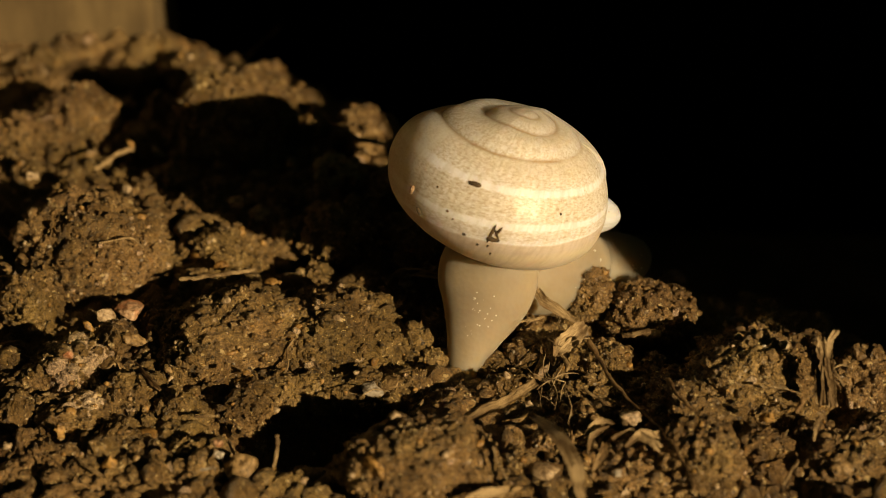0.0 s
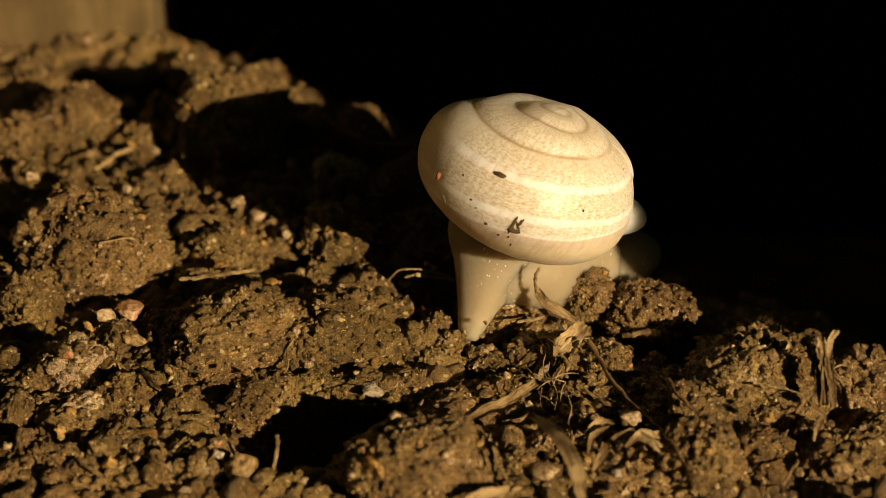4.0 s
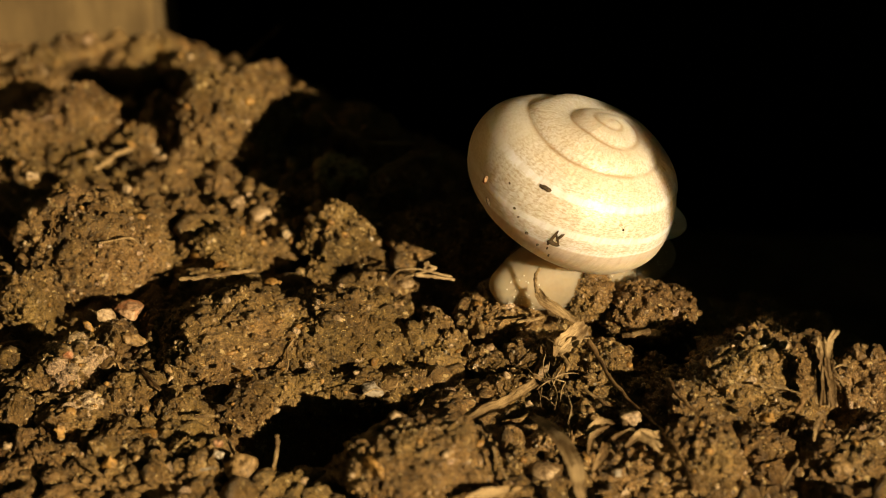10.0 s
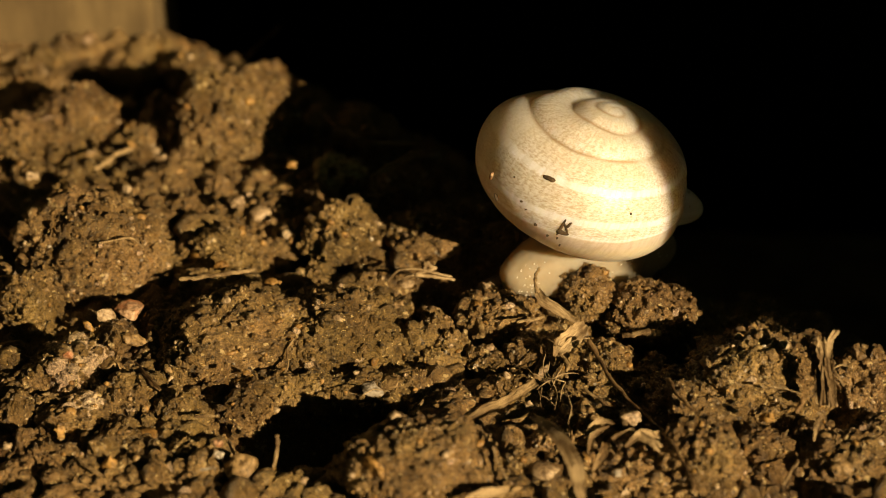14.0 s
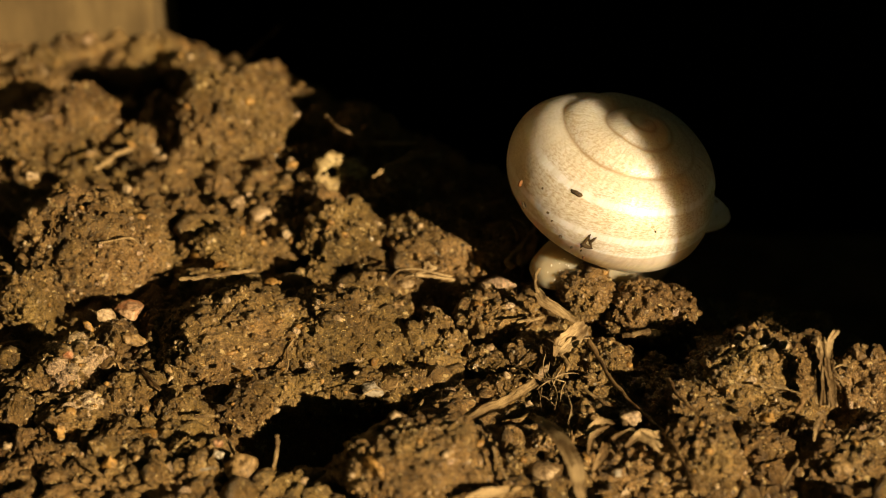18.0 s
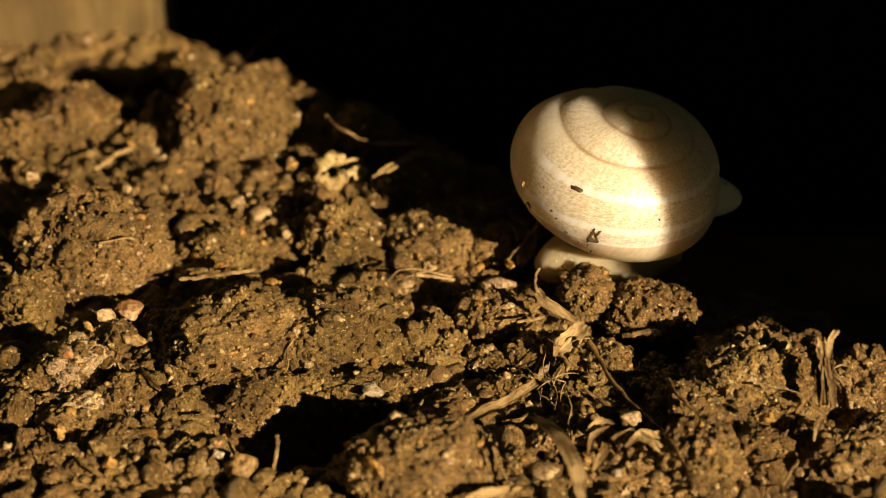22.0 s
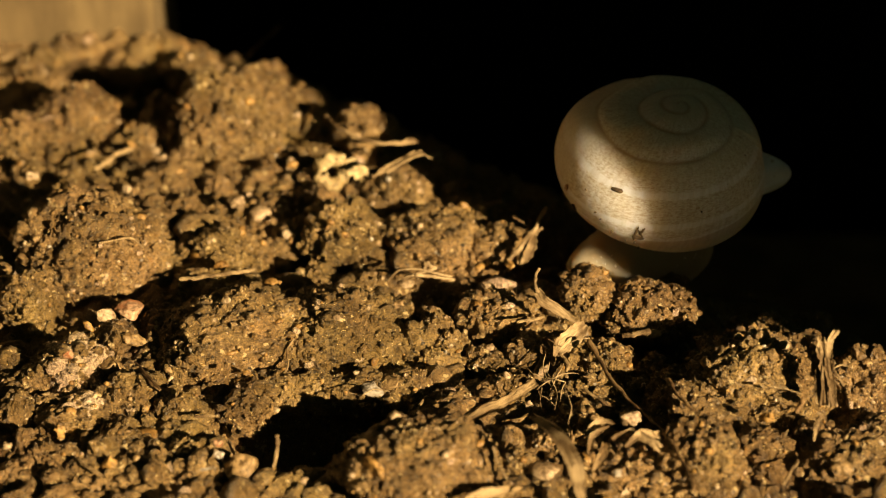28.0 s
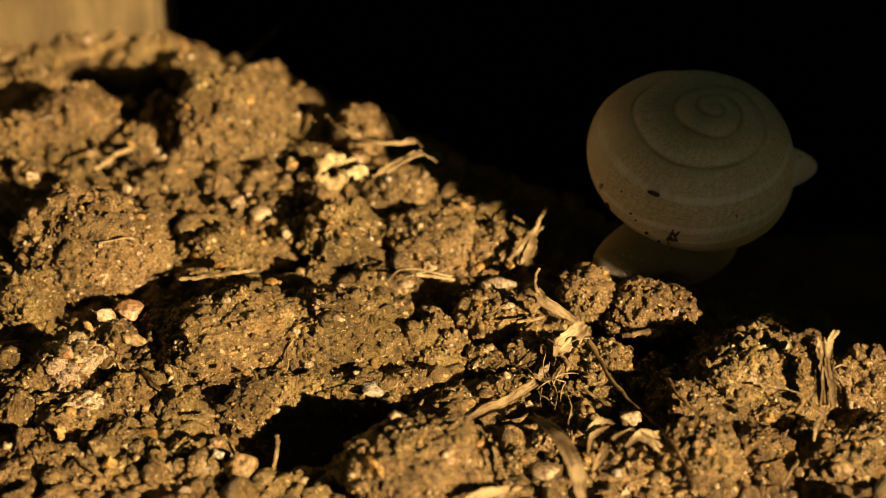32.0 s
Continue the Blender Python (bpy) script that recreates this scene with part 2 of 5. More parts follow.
def board_material(name, dark, light):
    m, nt, b = material(name)
    pos = nt.nodes.new("ShaderNodeNewGeometry").outputs["Position"]
    mp = node(nt, "ShaderNodeMapping", Scale=(1.0, 1.0, 0.16))
    nt.links.new(pos, mp.inputs["Vector"])
    grain = tex(nt, "ShaderNodeTexNoise", mp.outputs[0], 420, Detail=5.0, Roughness=0.6)
    blot = tex(nt, "ShaderNodeTexNoise", pos, 140, Detail=3.0)
    col = ramp(nt, grain, [(0.38, dark), (0.62, light)])
    col = mix(nt, 1.0, col, ramp(nt, blot, [(0.3, (0.75, 0.72, 0.68)), (0.65, (1.1, 1.1, 1.1))]), "MULTIPLY")
    nt.links.new(col, b.inputs["Base Color"])
    b.inputs["Roughness"].default_value = 0.85
    bump(nt, b, grain, 0.5, 0.0003)
    return m


BOARD = board_material("weathered_tan_board", (0.086, 0.058, 0.025), (0.138, 0.097, 0.045))
# near-black base colour: the deep shade behind the bank is put into it
SHADE_BLACK = board_material("shade_black_backing", (0.0015, 0.0013, 0.001), (0.003, 0.0026, 0.002))
SHADE_BLACK.node_tree.nodes["Principled BSDF"].inputs["Specular IOR Level"].default_value = 0.05


# ---- the ground: one sheet, fine where it is near ----
def ground_height(x, y):
    """Height in mm at plan points in mm."""
    p = np.stack([x, y, np.zeros_like(x)], 1)
    z = 0.9 + 1.7 * fbm(p / 14.0, 3)
    near = (np.abs(x) < 60) & (y > -60) & (y < 60)
    q = p[near]
    d = crumbs(q / 2.6 + 3)
    e = crumbs(q / 1.1 + 8)
    z[near] += 1.2 * (0.55 - d) + 0.7 * (0.55 - e) + 0.5 * fbm(q / 0.8, 3)
    for hx, hy, hr, depth in HOLLOWS:
        z -= depth * np.exp(-((x - hx) ** 2 + (y - hy) ** 2) / (hr * hr))
    # the bank falls away behind the crest on the shaded side
    s = 0.68 * x + 0.73 * y
    z -= 6.0 / (1 + np.exp(np.clip(-(s - 15) / 2.0, -50, 50)))
    z -= 45.0 / (1 + np.exp(np.clip(-(s - 29) / 2.0, -50, 50)))
    return z


# x, y, radius, depth in mm
HOLLOWS = [(-9.0, -27.5, 5.0, 7.0), (-14.5, -31.0, 3.5, 5.0), (-36.0, 33.0, 4.0, 4.5), (-29.0, 31.0, 4.5, 6.0),
           (-40.0, 5.0, 3.5, 5.0), (-39.0, -17.0, 3.0, 5.0), (17.5, -17.5, 4.5, 6.0), (24.0, -30.0, 3.5, 5.0),
           (0.5, -10.5, 4.0, 4.5), (2.0, -17.0, 3.5, 3.6), (-12.5, -3.0, 3.0, 4.0), (30.5, -27.5, 2.0, 4.0),
           (10.0, -1.5, 4.0, 3.5), (13.0, 2.5, 5.0, 4.0), (19.0, 4.0, 6.0, 4.0), (25.0, 8.0, 7.0, 4.0), (25.0, -9.5, 4.0, 4.0), (22.5, -16.5, 3.0, 5.0)]


def make_ground():
    fine_x = np.arange(-46, 46.01, 0.2)
    fine_y = np.arange(-50, 48.01, 0.2)
    far = 50 * 1.5 ** np.arange(1, 19)
    xs = np.concatenate([-far[::-1], fine_x, far])
    ys = np.concatenate([-far[::-1] - 2, fine_y, far])
    X, Y = np.meshgrid(xs, ys)
    z = ground_height(X.ravel(), Y.ravel())
    v = np.stack([X.ravel(), Y.ravel(), z], 1) * MM
    nx, ny = len(xs), len(ys)
    i = (np.arange(ny - 1)[:, None] * nx + np.arange(nx - 1)[None]).ravel()
    f = np.stack([i, i + 1, i + nx + 1, i + nx], 1)
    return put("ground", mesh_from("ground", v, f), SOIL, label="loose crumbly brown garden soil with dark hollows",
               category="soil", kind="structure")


make_ground()


def slab(name, x0, x1, y0, y1, z0, z1, mat, bevel=1.0, **tags):
    bm = bmesh.new()
    bmesh.ops.create_cube(bm, size=1, matrix=Matrix.Translation(((x0 + x1) / 2 * MM, (y0 + y1) / 2 * MM, (z0 + z1) / 2 * MM))
                          @ Matrix.Diagonal(((x1 - x0) * MM, (y1 - y0) * MM, (z1 - z0) * MM, 1)))
    bmesh.ops.bevel(bm, geom=bm.edges[:], offset=bevel * MM, segments=2, affect="EDGES")
    me = bpy.data.meshes.new(name)
    bm.to_mesh(me)
    bm.free()
    return put(name, me, mat, **tags)


slab("wall_north", -260, -31.4, 41.2, 62, -40, 70, BOARD, label="weathered tan board edging behind the soil", category="wall", kind="structure")
# added panel, coloured to read as darkness beyond the crest
slab("shade_backdrop", -40, 300, 84, 104, -90, 60, SHADE_BLACK, label="near-black backing panel in place of deep shade", category="wall", kind="structure")
# an unseen board, added to cast the shade on the far side of the soil
ACROSS = Vector((math.cos(SUN_AZ), math.sin(SUN_AZ), 0))
EDGE = SUN_H * 185


def notched_board(name, outline, thick, mat, **tags):
    """An upright board cut to an outline of (along, height) in mm."""
    bm = bmesh.new()
    front = [bm.verts.new((x * MM, -thick / 2 * MM, z * MM)) for x, z in outline]
    back = [bm.verts.new((x * MM, thick / 2 * MM, z * MM)) for x, z in outline]
    n = len(outline)
    bm.faces.new(front)
    bm.faces.new(back[::-1])
    for k in range(n):
        bm.faces.new((front[k], back[k], back[(k + 1) % n], front[(k + 1) % n]))
    bmesh.ops.recalc_face_normals(bm, faces=bm.faces[:])
    me = bpy.data.meshes.new(name)
    bm.to_mesh(me)
    bm.free()
    return put(name, me, mat, **tags)


# its end bulges out at mid height, cut to fit the shade's edge
east = notched_board("shade_caster", [(11.5, -30), (11.5, 64), (10.5, 67), (7.4, 70), (6.1, 72.5), (6.0, 75), (6.8, 78), (8.6, 81), (10.2, 84), (10.3, 150), (240, 150), (240, -30)], 20, BOARD,
                     label="unseen tan board added beside the soil", category="wall", kind="structure")
east.matrix_world = Matrix.Translation(EDGE * MM) @ Matrix.Rotation(math.atan2(ACROSS.y, ACROSS.x), 4, "Z")
slab("wall_west", -340, -320, -300, 43, -40, 60, BOARD, label="unseen tan board added beside the soil", category="wall", kind="structure")
slab("wall_south", -340, 300, -322, -302, -40, 40, BOARD, label="tan board edging on the near side", category="wall", kind="structure")


# ---- soil clods ----
CLOD_SURFACE = []


def clod_shape(rx, ry, rz, seed, level=None, rough=1.0):
    """A lump of earth: uneven outline, stuck-on crumbs, pits."""
    r = (rx + ry + rz) / 3
    if level is None:
        level = 6 if r > 2.9 else 5 if r > 1.3 else 4
    d, f = ico(level)
    off = np.array([seed * 3.17, seed * 1.73, seed * 2.41]) % 97
    big = 1 + 0.30 * fbm(d * 1.3 + off, 2) + 0.16 * fbm(d * 3.1 + off, 2)
    p = d * big[:, None] * (rx, ry, rz)
    g = crumbs(p / 1.9 + off)
    h = crumbs(p / 0.85 + off)
    k = fbm(p / 0.45 + off, 3, 0.65)
    lift = 0.50 * (0.55 - g) + 0.42 * (0.55 - h) + 0.27 * k
    pits = np.clip(fbm(p / 1.6 + off + 5, 3) - 0.16, 0, 1) * 0.8
    pits = pits + np.clip(fbm(p / 0.85 + off + 9, 2) - 0.14, 0, 1) * 0.35
    cracks = np.clip(0.10 - np.abs(fbm(p / 2.8 + off + 11, 2)), 0, 1) * 1.5
    p = p + d * ((lift - pits - cracks) * min(1.0, 0.35 + r / 4) * rough)[:, None]
    # crumbs are pushed sideways too, so that edges overhang
    p = p + 0.10 * rough * np.stack([fbm(p / 0.6 + off + k, 2) for k in (20, 31, 47)], 1)
    return p, f


_count = [0]
GRAINS = []
for _k, _m in enumerate((STONE_PALE, STONE_AMBER, STONE_PALE, STONE_TAN, STONE_GREY)):
    _d, _f = ico(2)
    GRAINS.append(mesh_from("grain", _d * (1 + 0.5 * fbm(_d * 1.2 + _k * 7, 2))[:, None], _f, False))
    GRAINS[-1].materials.append(_m)


def clod(x, y, z, rx, ry, rz, mat=None, label="crumbly brown clod of soil lying on the bed"):
    _count[0] += 1
    p, f = clod_shape(rx, ry, rz, _count[0])
    turn = _rng.rand() * 0.6 - 0.3
    c, s = math.cos(turn), math.sin(turn)
    p = np.stack([p[:, 0] * c - p[:, 1] * s, p[:, 0] * s + p[:, 1] * c, p[:, 2]], 1)
    # the buried underside is left open
    f = f[(p[f, 2] > -0.62 * rz).any(1)]
    ob = put("soil_clod", mesh_from("soil_clod", p * MM, f, False), mat or SOIL, label=label, category="clod", group="clods of soil")
    ob.location = (x * MM, y * MM, z * MM)
    keep = (p[:, 2] > -0.3 * rz) & (p[:, 1] < 0.6 * ry)
    CLOD_SURFACE.append(p[keep] + (x, y, z))
    # mineral grains stuck in its face
    front = p[(p[:, 2] > 0.1 * rz) & (p[:, 1] < 0.2 * ry)]
    for k in range(int(min(8, 1 + 1.0 * rx))):
        q = front[_rng.randint(len(front))]
        grain = new("grain", GRAINS[_rng.randint(len(GRAINS))])
        grain.parent = ob
        grain.matrix_basis = pose(*(q * MM), *(_rng.rand(3) * 360)) @ Matrix.Diagonal((*(_rng.uniform(0.07, 0.26, 3) * MM), 1))
    return ob


def pale_clod(*a):
    return clod(*a, mat=SOIL_PALE, label="pale greyish dry clod of soil on the bed")


def scatter_lumps():
    """Small clods that fill the bed between the large ones."""
    rng = np.random.RandomState(5)
    shapes = []
    for k in range(24):
        p, f = clod_shape(*rng.uniform(1.2, 1.8, 3), 500 + k, 4, 1.15)
        shapes.append(mesh_from("soil_lump", p / 1.6 * MM, f, False))
        shapes[-1].materials.append(SOIL)
    n = 0
    while n < 300:
        x, y = rng.uniform(-43, 43), rng.uniform(-44, 41)
        if 0.68 * x + 0.73 * y > 7.5 or any((x - h[0]) ** 2 + (y - h[1]) ** 2 < (0.9 * h[2]) ** 2 for h in HOLLOWS):
            continue
        # kept clear: under the snail, the root tangle, the pale clods, the straw stub, the long leaf
        if any((x - cx) ** 2 + (y - cy) ** 2 < cr * cr for cx, cy, cr in ((6, -6, 9), (3, -16, 4), (-31, -23, 4), (-30, -27.5, 4), (32, -26.5, 3.5), (9.5, -36, 3), (11, -40, 3))):
            continue
        r = 0.6 * (1 - rng.rand()) ** -0.36
        r = min(r, 1.5)
        z = float(ground_height(np.array([x]), np.array([y]))[0])
        ob = new("soil_lump", shapes[rng.randint(12) + (12 if r < 0.85 else 0)])
        tagged(ob, "small crumbly brown lump of soil on the bed", "clod", "small lumps of soil")
        ob.matrix_world = pose(x * MM, y * MM, (z + 0.25 * r) * MM, *(rng.uniform(-40, 40, 2)), rng.uniform(0, 360)) @ Matrix.Diagonal((r, r * rng.uniform(0.75, 1.1), r * rng.uniform(0.7, 1.05), 1))
        n += 1

clod(-32.1, -4.3, 2.7, 6.5, 5.8, 5.5)
clod(-36.7, -11.9, 1.3, 2.6, 2.4, 3.2)
pale_clod(-31.6, -22.0, 1.6, 2.9, 2.6, 2.7)
pale_clod(-31.6, -25.2, 0.6, 1.9, 1.7, 1.2)
pale_clod(-30.2, -27.6, 0.8, 2.2, 2.0, 1.9)
clod(-17.7, -17.3, 1.3, 7.0, 5.9, 4.3)
clod(-9.6, -16.7, 1.2, 6.2, 5.3, 3.9)
clod(-20.4, -2.3, 0.9, 2.7, 2.5, 2.8)
clod(-9.3, -0.8, 1.5, 3.6, 3.3, 3.8)
clod(-1.0, -0.3, 0.9, 4.5, 4.1, 2.9)
clod(-20.9, 18.9, 3.0, 6.1, 5.5, 5.9)
clod(-24.8, 17.1, 1.4, 2.9, 2.6, 3.4)
clod(-37.1, 20.6, 1.7, 4.4, 3.9, 4.3)
clod(-42.0, 16.9, 1.1, 3.1, 2.8, 3.8)
clod(-43.1, 30.6, 0.2, 3.6, 3.0, 2.2)
clod(-42.1, 36.6, -0.6, 5.1, 3.1, 2.0)
clod(-32.6, 36.6, -0.4, 3.9, 2.3, 1.6)
clod(-26.4, 34.6, 0.6, 3.3, 2.8, 2.1)
clod(-19.0, 31.7, 0.7, 2.7, 2.4, 2.2)
clod(-15.5, 26.6, 0.5, 3.2, 2.7, 2.0)
clod(-12.6, 21.6, 0.8, 2.5, 2.2, 1.7)
clod(-8.0, 17.8, 2.6, 3.0, 2.7, 2.6)
clod(-3.8, 9.8, 0.4, 3.4, 2.9, 2.1)
clod(1.7, 3.6, 0.4, 2.2, 1.9, 1.8)
clod(5.1, -0.9, 0.6, 3.3, 2.8, 2.0)
clod(-1.8, -36.5, 2.0, 6.5, 5.5, 4.0)
clod(21.7, -28.0, 0.9, 5.0, 4.2, 3.1)
clod(20.7, -35.5, 1.6, 3.6, 3.2, 4.1)
clod(26.3, -24.3, 1.7, 5.3, 4.8, 4.3)
clod(24.7, -19.5, 0.7, 3.0, 2.7, 2.4)
clod(35.3, -24.8, 1.5, 3.2, 2.9, 3.8)
clod(30.9, -20.7, 0.9, 2.7, 2.4, 3.1)
clod(33.0, -34.3, 0.7, 3.5, 3.1, 2.5)
clod(16.3, -34.1, 0.3, 2.6, 2.3, 2.9)
clod(18.4, -12.5, 1.2, 4.0, 3.4, 2.5)
clod(21.0, -12.1, 1.0, 1.6, 1.5, 2.0)
clod(12.9, -11.0, 1.6, 2.7, 2.4, 3.2)
clod(4.8, -12.4, 0.7, 3.4, 3.1, 2.3)
clod(-2.3, -16.6, 0.4, 2.3, 2.1, 2.1)
clod(-6.9, -7.8, 0.4, 2.2, 1.9, 1.8)
clod(-4.2, -11.9, 0.3, 2.0, 1.8, 1.7)
clod(-17.0, 5.6, 0.4, 3.3, 2.8, 2.0)
clod(-13.7, 15.5, 0.3, 2.7, 2.4, 1.7)
clod(-30.3, 17.7, 0.7, 3.0, 2.7, 2.3)
clod(-26.7, 10.6, 0.6, 3.1, 2.7, 2.0)
clod(-28.2, -5.4, 1.0, 3.1, 2.8, 3.4)
clod(-21.4, -28.0, 0.9, 1.9, 1.7, 2.2)
clod(-16.7, -27.1, 0.5, 2.4, 2.1, 1.8)
clod(-26.6, -25.8, 0.8, 2.6, 2.4, 2.5)
clod(-31.1, -29.2, 0.6, 2.8, 2.5, 2.0)
clod(-26.6, -31.5, 0.6, 2.0, 1.8, 1.9)
clod(-20.6, -33.3, 0.5, 2.0, 1.8, 1.7)
clod(-25.3, -35.2, 0.5, 2.2, 2.0, 1.8)
clod(-31.5, -34.5, 0.6, 3.0, 2.6, 1.9)
clod(-29.1, -37.1, 0.3, 2.7, 2.3, 1.7)
clod(-19.4, -37.2, 0.3, 2.5, 2.1, 1.5)
clod(-14.2, -36.5, 0.3, 1.6, 1.5, 1.3)
clod(-35.6, -27.8, 0.5, 1.9, 1.7, 2.3)
clod(-33.9, -35.7, 0.4, 2.2, 2.0, 1.8)
clod(-22.1, -20.7, 0.4, 2.5, 2.3, 1.8)
clod(-6.9, -23.8, 0.2, 3.4, 2.0, 2.1)
clod(-3.1, -22.9, 0.2, 2.7, 2.3, 1.6)
clod(11.1, -18.8, 0.2, 3.0, 2.7, 2.1)
clod(7.2, -18.7, 0.2, 2.2, 1.9, 1.7)
clod(14.2, -20.0, 0.5, 2.4, 2.2, 2.3)
clod(15.8, -28.4, 0.5, 1.4, 1.3, 1.3)
clod(12.5, -28.7, 0.2, 2.6, 2.3, 2.4)
clod(6.2, -34.5, 0.6, 1.6, 1.4, 1.9)
clod(5.2, -37.9, 0.3, 2.7, 1.6, 1.7)
clod(25.8, -33.2, 0.7, 2.9, 2.6, 2.5)
clod(30.5, -31.2, 0.4, 2.1, 1.9, 2.0)
clod(29.3, -25.8, 0.4, 3.3, 3.0, 2.2)
clod(19.6, -23.0, 0.2, 2.2, 2.0, 1.9)
clod(-40.7, -2.3, 0.3, 2.1, 1.9, 2.5)
clod(-37.3, -20.1, 0.2, 1.8, 1.6, 2.1)
clod(35.6, -31.3, 0.4, 1.9, 1.7, 2.2)
clod(13.0, -36.9, 0.1, 1.8, 1.6, 1.2)
clod(-29.0, -16.0, 0.4, 2.3, 2.1, 2.0)
clod(-34.1, -8.3, 0.4, 2.2, 1.9, 2.1)
clod(-25.0, -14.4, 0.2, 2.0, 1.8, 2.1)
clod(-14.0, 0.8, 0.2, 2.2, 2.0, 2.2)
clod(8.2, -31.5, 0.3, 1.4, 1.3, 1.4)
clod(10.3, -25.5, 0.2, 1.8, 1.6, 1.6)
clod(4.6, -23.1, 0.1, 1.6, 1.5, 1.4)
clod(13.7, -32.6, 0.2, 1.7, 1.5, 1.6)
clod(-34.8, -23.2, 0.4, 2.0, 1.8, 2.0)
clod(-33.4, -26.4, 0.3, 1.7, 1.5, 1.6)
clod(-11.6, -6.3, 0.3, 2.1, 1.9, 1.7)
clod(-17.0, 14.3, 0.4, 2.2, 2.0, 2.0)
clod(-8.0, 10.9, 0.4, 2.2, 2.0, 2.0)
clod(18.1, -20.4, 0.1, 1.7, 1.5, 1.3)
clod(10.1, -29.0, 0.2, 1.6, 1.4, 1.1)
clod(14.4, -32.2, 0.3, 2.0, 1.8, 1.3)
clod(14.8, -36.9, 0.0, 2.0, 1.7, 1.2)
clod(18.0, -35.7, 0.4, 1.8, 1.6, 1.9)
clod(8.7, -35.0, 0.4, 1.0, 0.9, 1.2)
clod(13.1, -26.7, 0.2, 1.9, 1.6, 1.2)
clod(26.4, -17.7, 0.7, 2.3, 2.1, 2.2)
clod(29.3, -14.5, 0.3, 2.2, 1.9, 1.4)
clod(22.8, -23.7, 0.7, 2.9, 2.6, 2.3)
clod(-14.6, -24.1, 0.4, 3.4, 2.0, 2.1)
clod(-0.2, -18.8, 0.2, 2.0, 1.7, 1.2)
clod(3.7, -18.8, 0.2, 2.0, 1.7, 1.2)
clod(-4.6, 7.8, 1.0, 3.9, 3.3, 2.4)
clod(-0.7, -14.5, 0.6, 1.8, 1.6, 1.5)
clod(-1.2, -11.8, 0.3, 1.1, 1.0, 0.9)
clod(0.8, -17.0, 0.5, 1.5, 1.3, 1.5)
clod(21.3, -24.4, 0.6, 2.2, 2.0, 1.6)
clod(19.6, -27.8, 0.5, 1.9, 1.7, 1.6)
clod(18.3, -24.2, 0.2, 1.4, 1.3, 1.1)
clod(16.7, -23.0, 0.2, 1.2, 1.0, 1.1)
clod(17.7, -27.8, 0.3, 1.4, 1.3, 1.1)
clod(-10.7, -24.0, 0.4, 2.9, 1.7, 1.8)
clod(-36.3, -23.1, 0.3, 1.7, 1.6, 1.4)
clod(13.3, -23.1, 0.3, 1.9, 1.7, 1.3)

clod(-24.6, 5.2, 1.0, 1.7, 1.5, 1.7)
clod(-21.8, 8.6, 1.2, 1.5, 1.4, 1.6)
clod(-12.8, 9.6, 1.4, 1.4, 1.3, 1.5)
clod(-15.6, 3.2, 1.0, 1.5, 1.4, 1.4)
clod(-35.8, 8.4, 1.2, 1.8, 1.6, 1.7)
clod(-40.6, 12.2, 1.0, 1.6, 1.5, 1.6)
clod(-28.6, 24.6, 1.2, 1.7, 1.5, 1.8)
clod(-33.2, 25.2, 1.0, 1.6, 1.4, 1.5)


# ---- litter: leaves, straws, roots, stones ----
def curve_points(ctrl, n):
    """A smooth line through a few control points in mm."""
    c = [Vector(p) for p in ctrl]
    c = [c[0] * 2 - c[1]] + c + [c[-1] * 2 - c[-2]]
    segs = len(c) - 3
    out = []
    for i in range(n):
        t = i / (n - 1) * segs
        k = min(int(t), segs - 1)
        u = t - k
        a, b, d, e = c[k:k + 4]
        out.append(0.5 * (2 * b + (d - a) * u + (2 * a - 5 * b + 4 * d - e) * u * u + (3 * b - a - 3 * d + e) * u ** 3))
    return out


def strand_mesh(name, ctrl, r0, r1, seed=0, n=40, sides=10, flat=1.0, wobble=0.45):
    """A tapered stalk through control points; flat under 1 makes it a ribbon."""
    pts = curve_points(ctrl, n)
    # crooked, as dry fibres are
    bend = min(0.16, 0.8 * max(r0, r1))
    pts = [p + bend * noise.noise_vector(p * 1.1 + Vector((seed, 0, 0))) for p in pts]
    verts = []
    for i, p in enumerate(pts):
        a, b = pts[max(i - 1, 0)], pts[min(i + 1, n - 1)]
        tan = (b - a).normalized()
        side = tan.cross(Vector((0.1, -0.5, 0.85))).normalized()
        up = side.cross(tan)
        t = i / (n - 1)
        r = (r0 * (1 - t) + r1 * t) * (1 + wobble * noise.noise(Vector((t * 9, seed * 3.1, 0))))
        if i in (0, n - 1):
            r *= 0.25
        for k in range(sides):
            an = 2 * math.pi * k / sides
            g = 1 + 0.25 * noise.noise(Vector((math.cos(an) * 2.3, math.sin(an) * 2.3, t * 6 + seed)))
            verts.append((p + (side * math.cos(an) * r * g + up * math.sin(an) * r * g * flat)) * MM)
    faces = [(i * sides + k, i * sides + (k + 1) % sides, (i + 1) * sides + (k + 1) % sides, (i + 1) * sides + k)
             for i in range(n - 1) for k in range(sides)]
    me = mesh_from(name, [v[:] for v in verts], faces)
    uv = me.uv_layers.new(name="along")
    idx = np.empty(len(me.loops), dtype=np.int32)
    me.loops.foreach_get("vertex_index", idx)
    u = (idx // sides) / (n - 1)
    v = np.abs((idx % sides) / sides - 0.5) * 2
    uv.data.foreach_set("uv", np.stack([u + seed * 0.37, v], 1).astype(np.float32).ravel())
    return me


def strand(name, ctrl, r0, r1, mat, label, category, seed=0, **shape):
    me = strand_mesh(name, ctrl, r0, r1, seed, **shape)
    return put(name, me, mat, label=label, category=category)


def bundle(name, label, category):
    """Several fibres that hold together: each is a part."""
    return tagged(new(name), label, category)


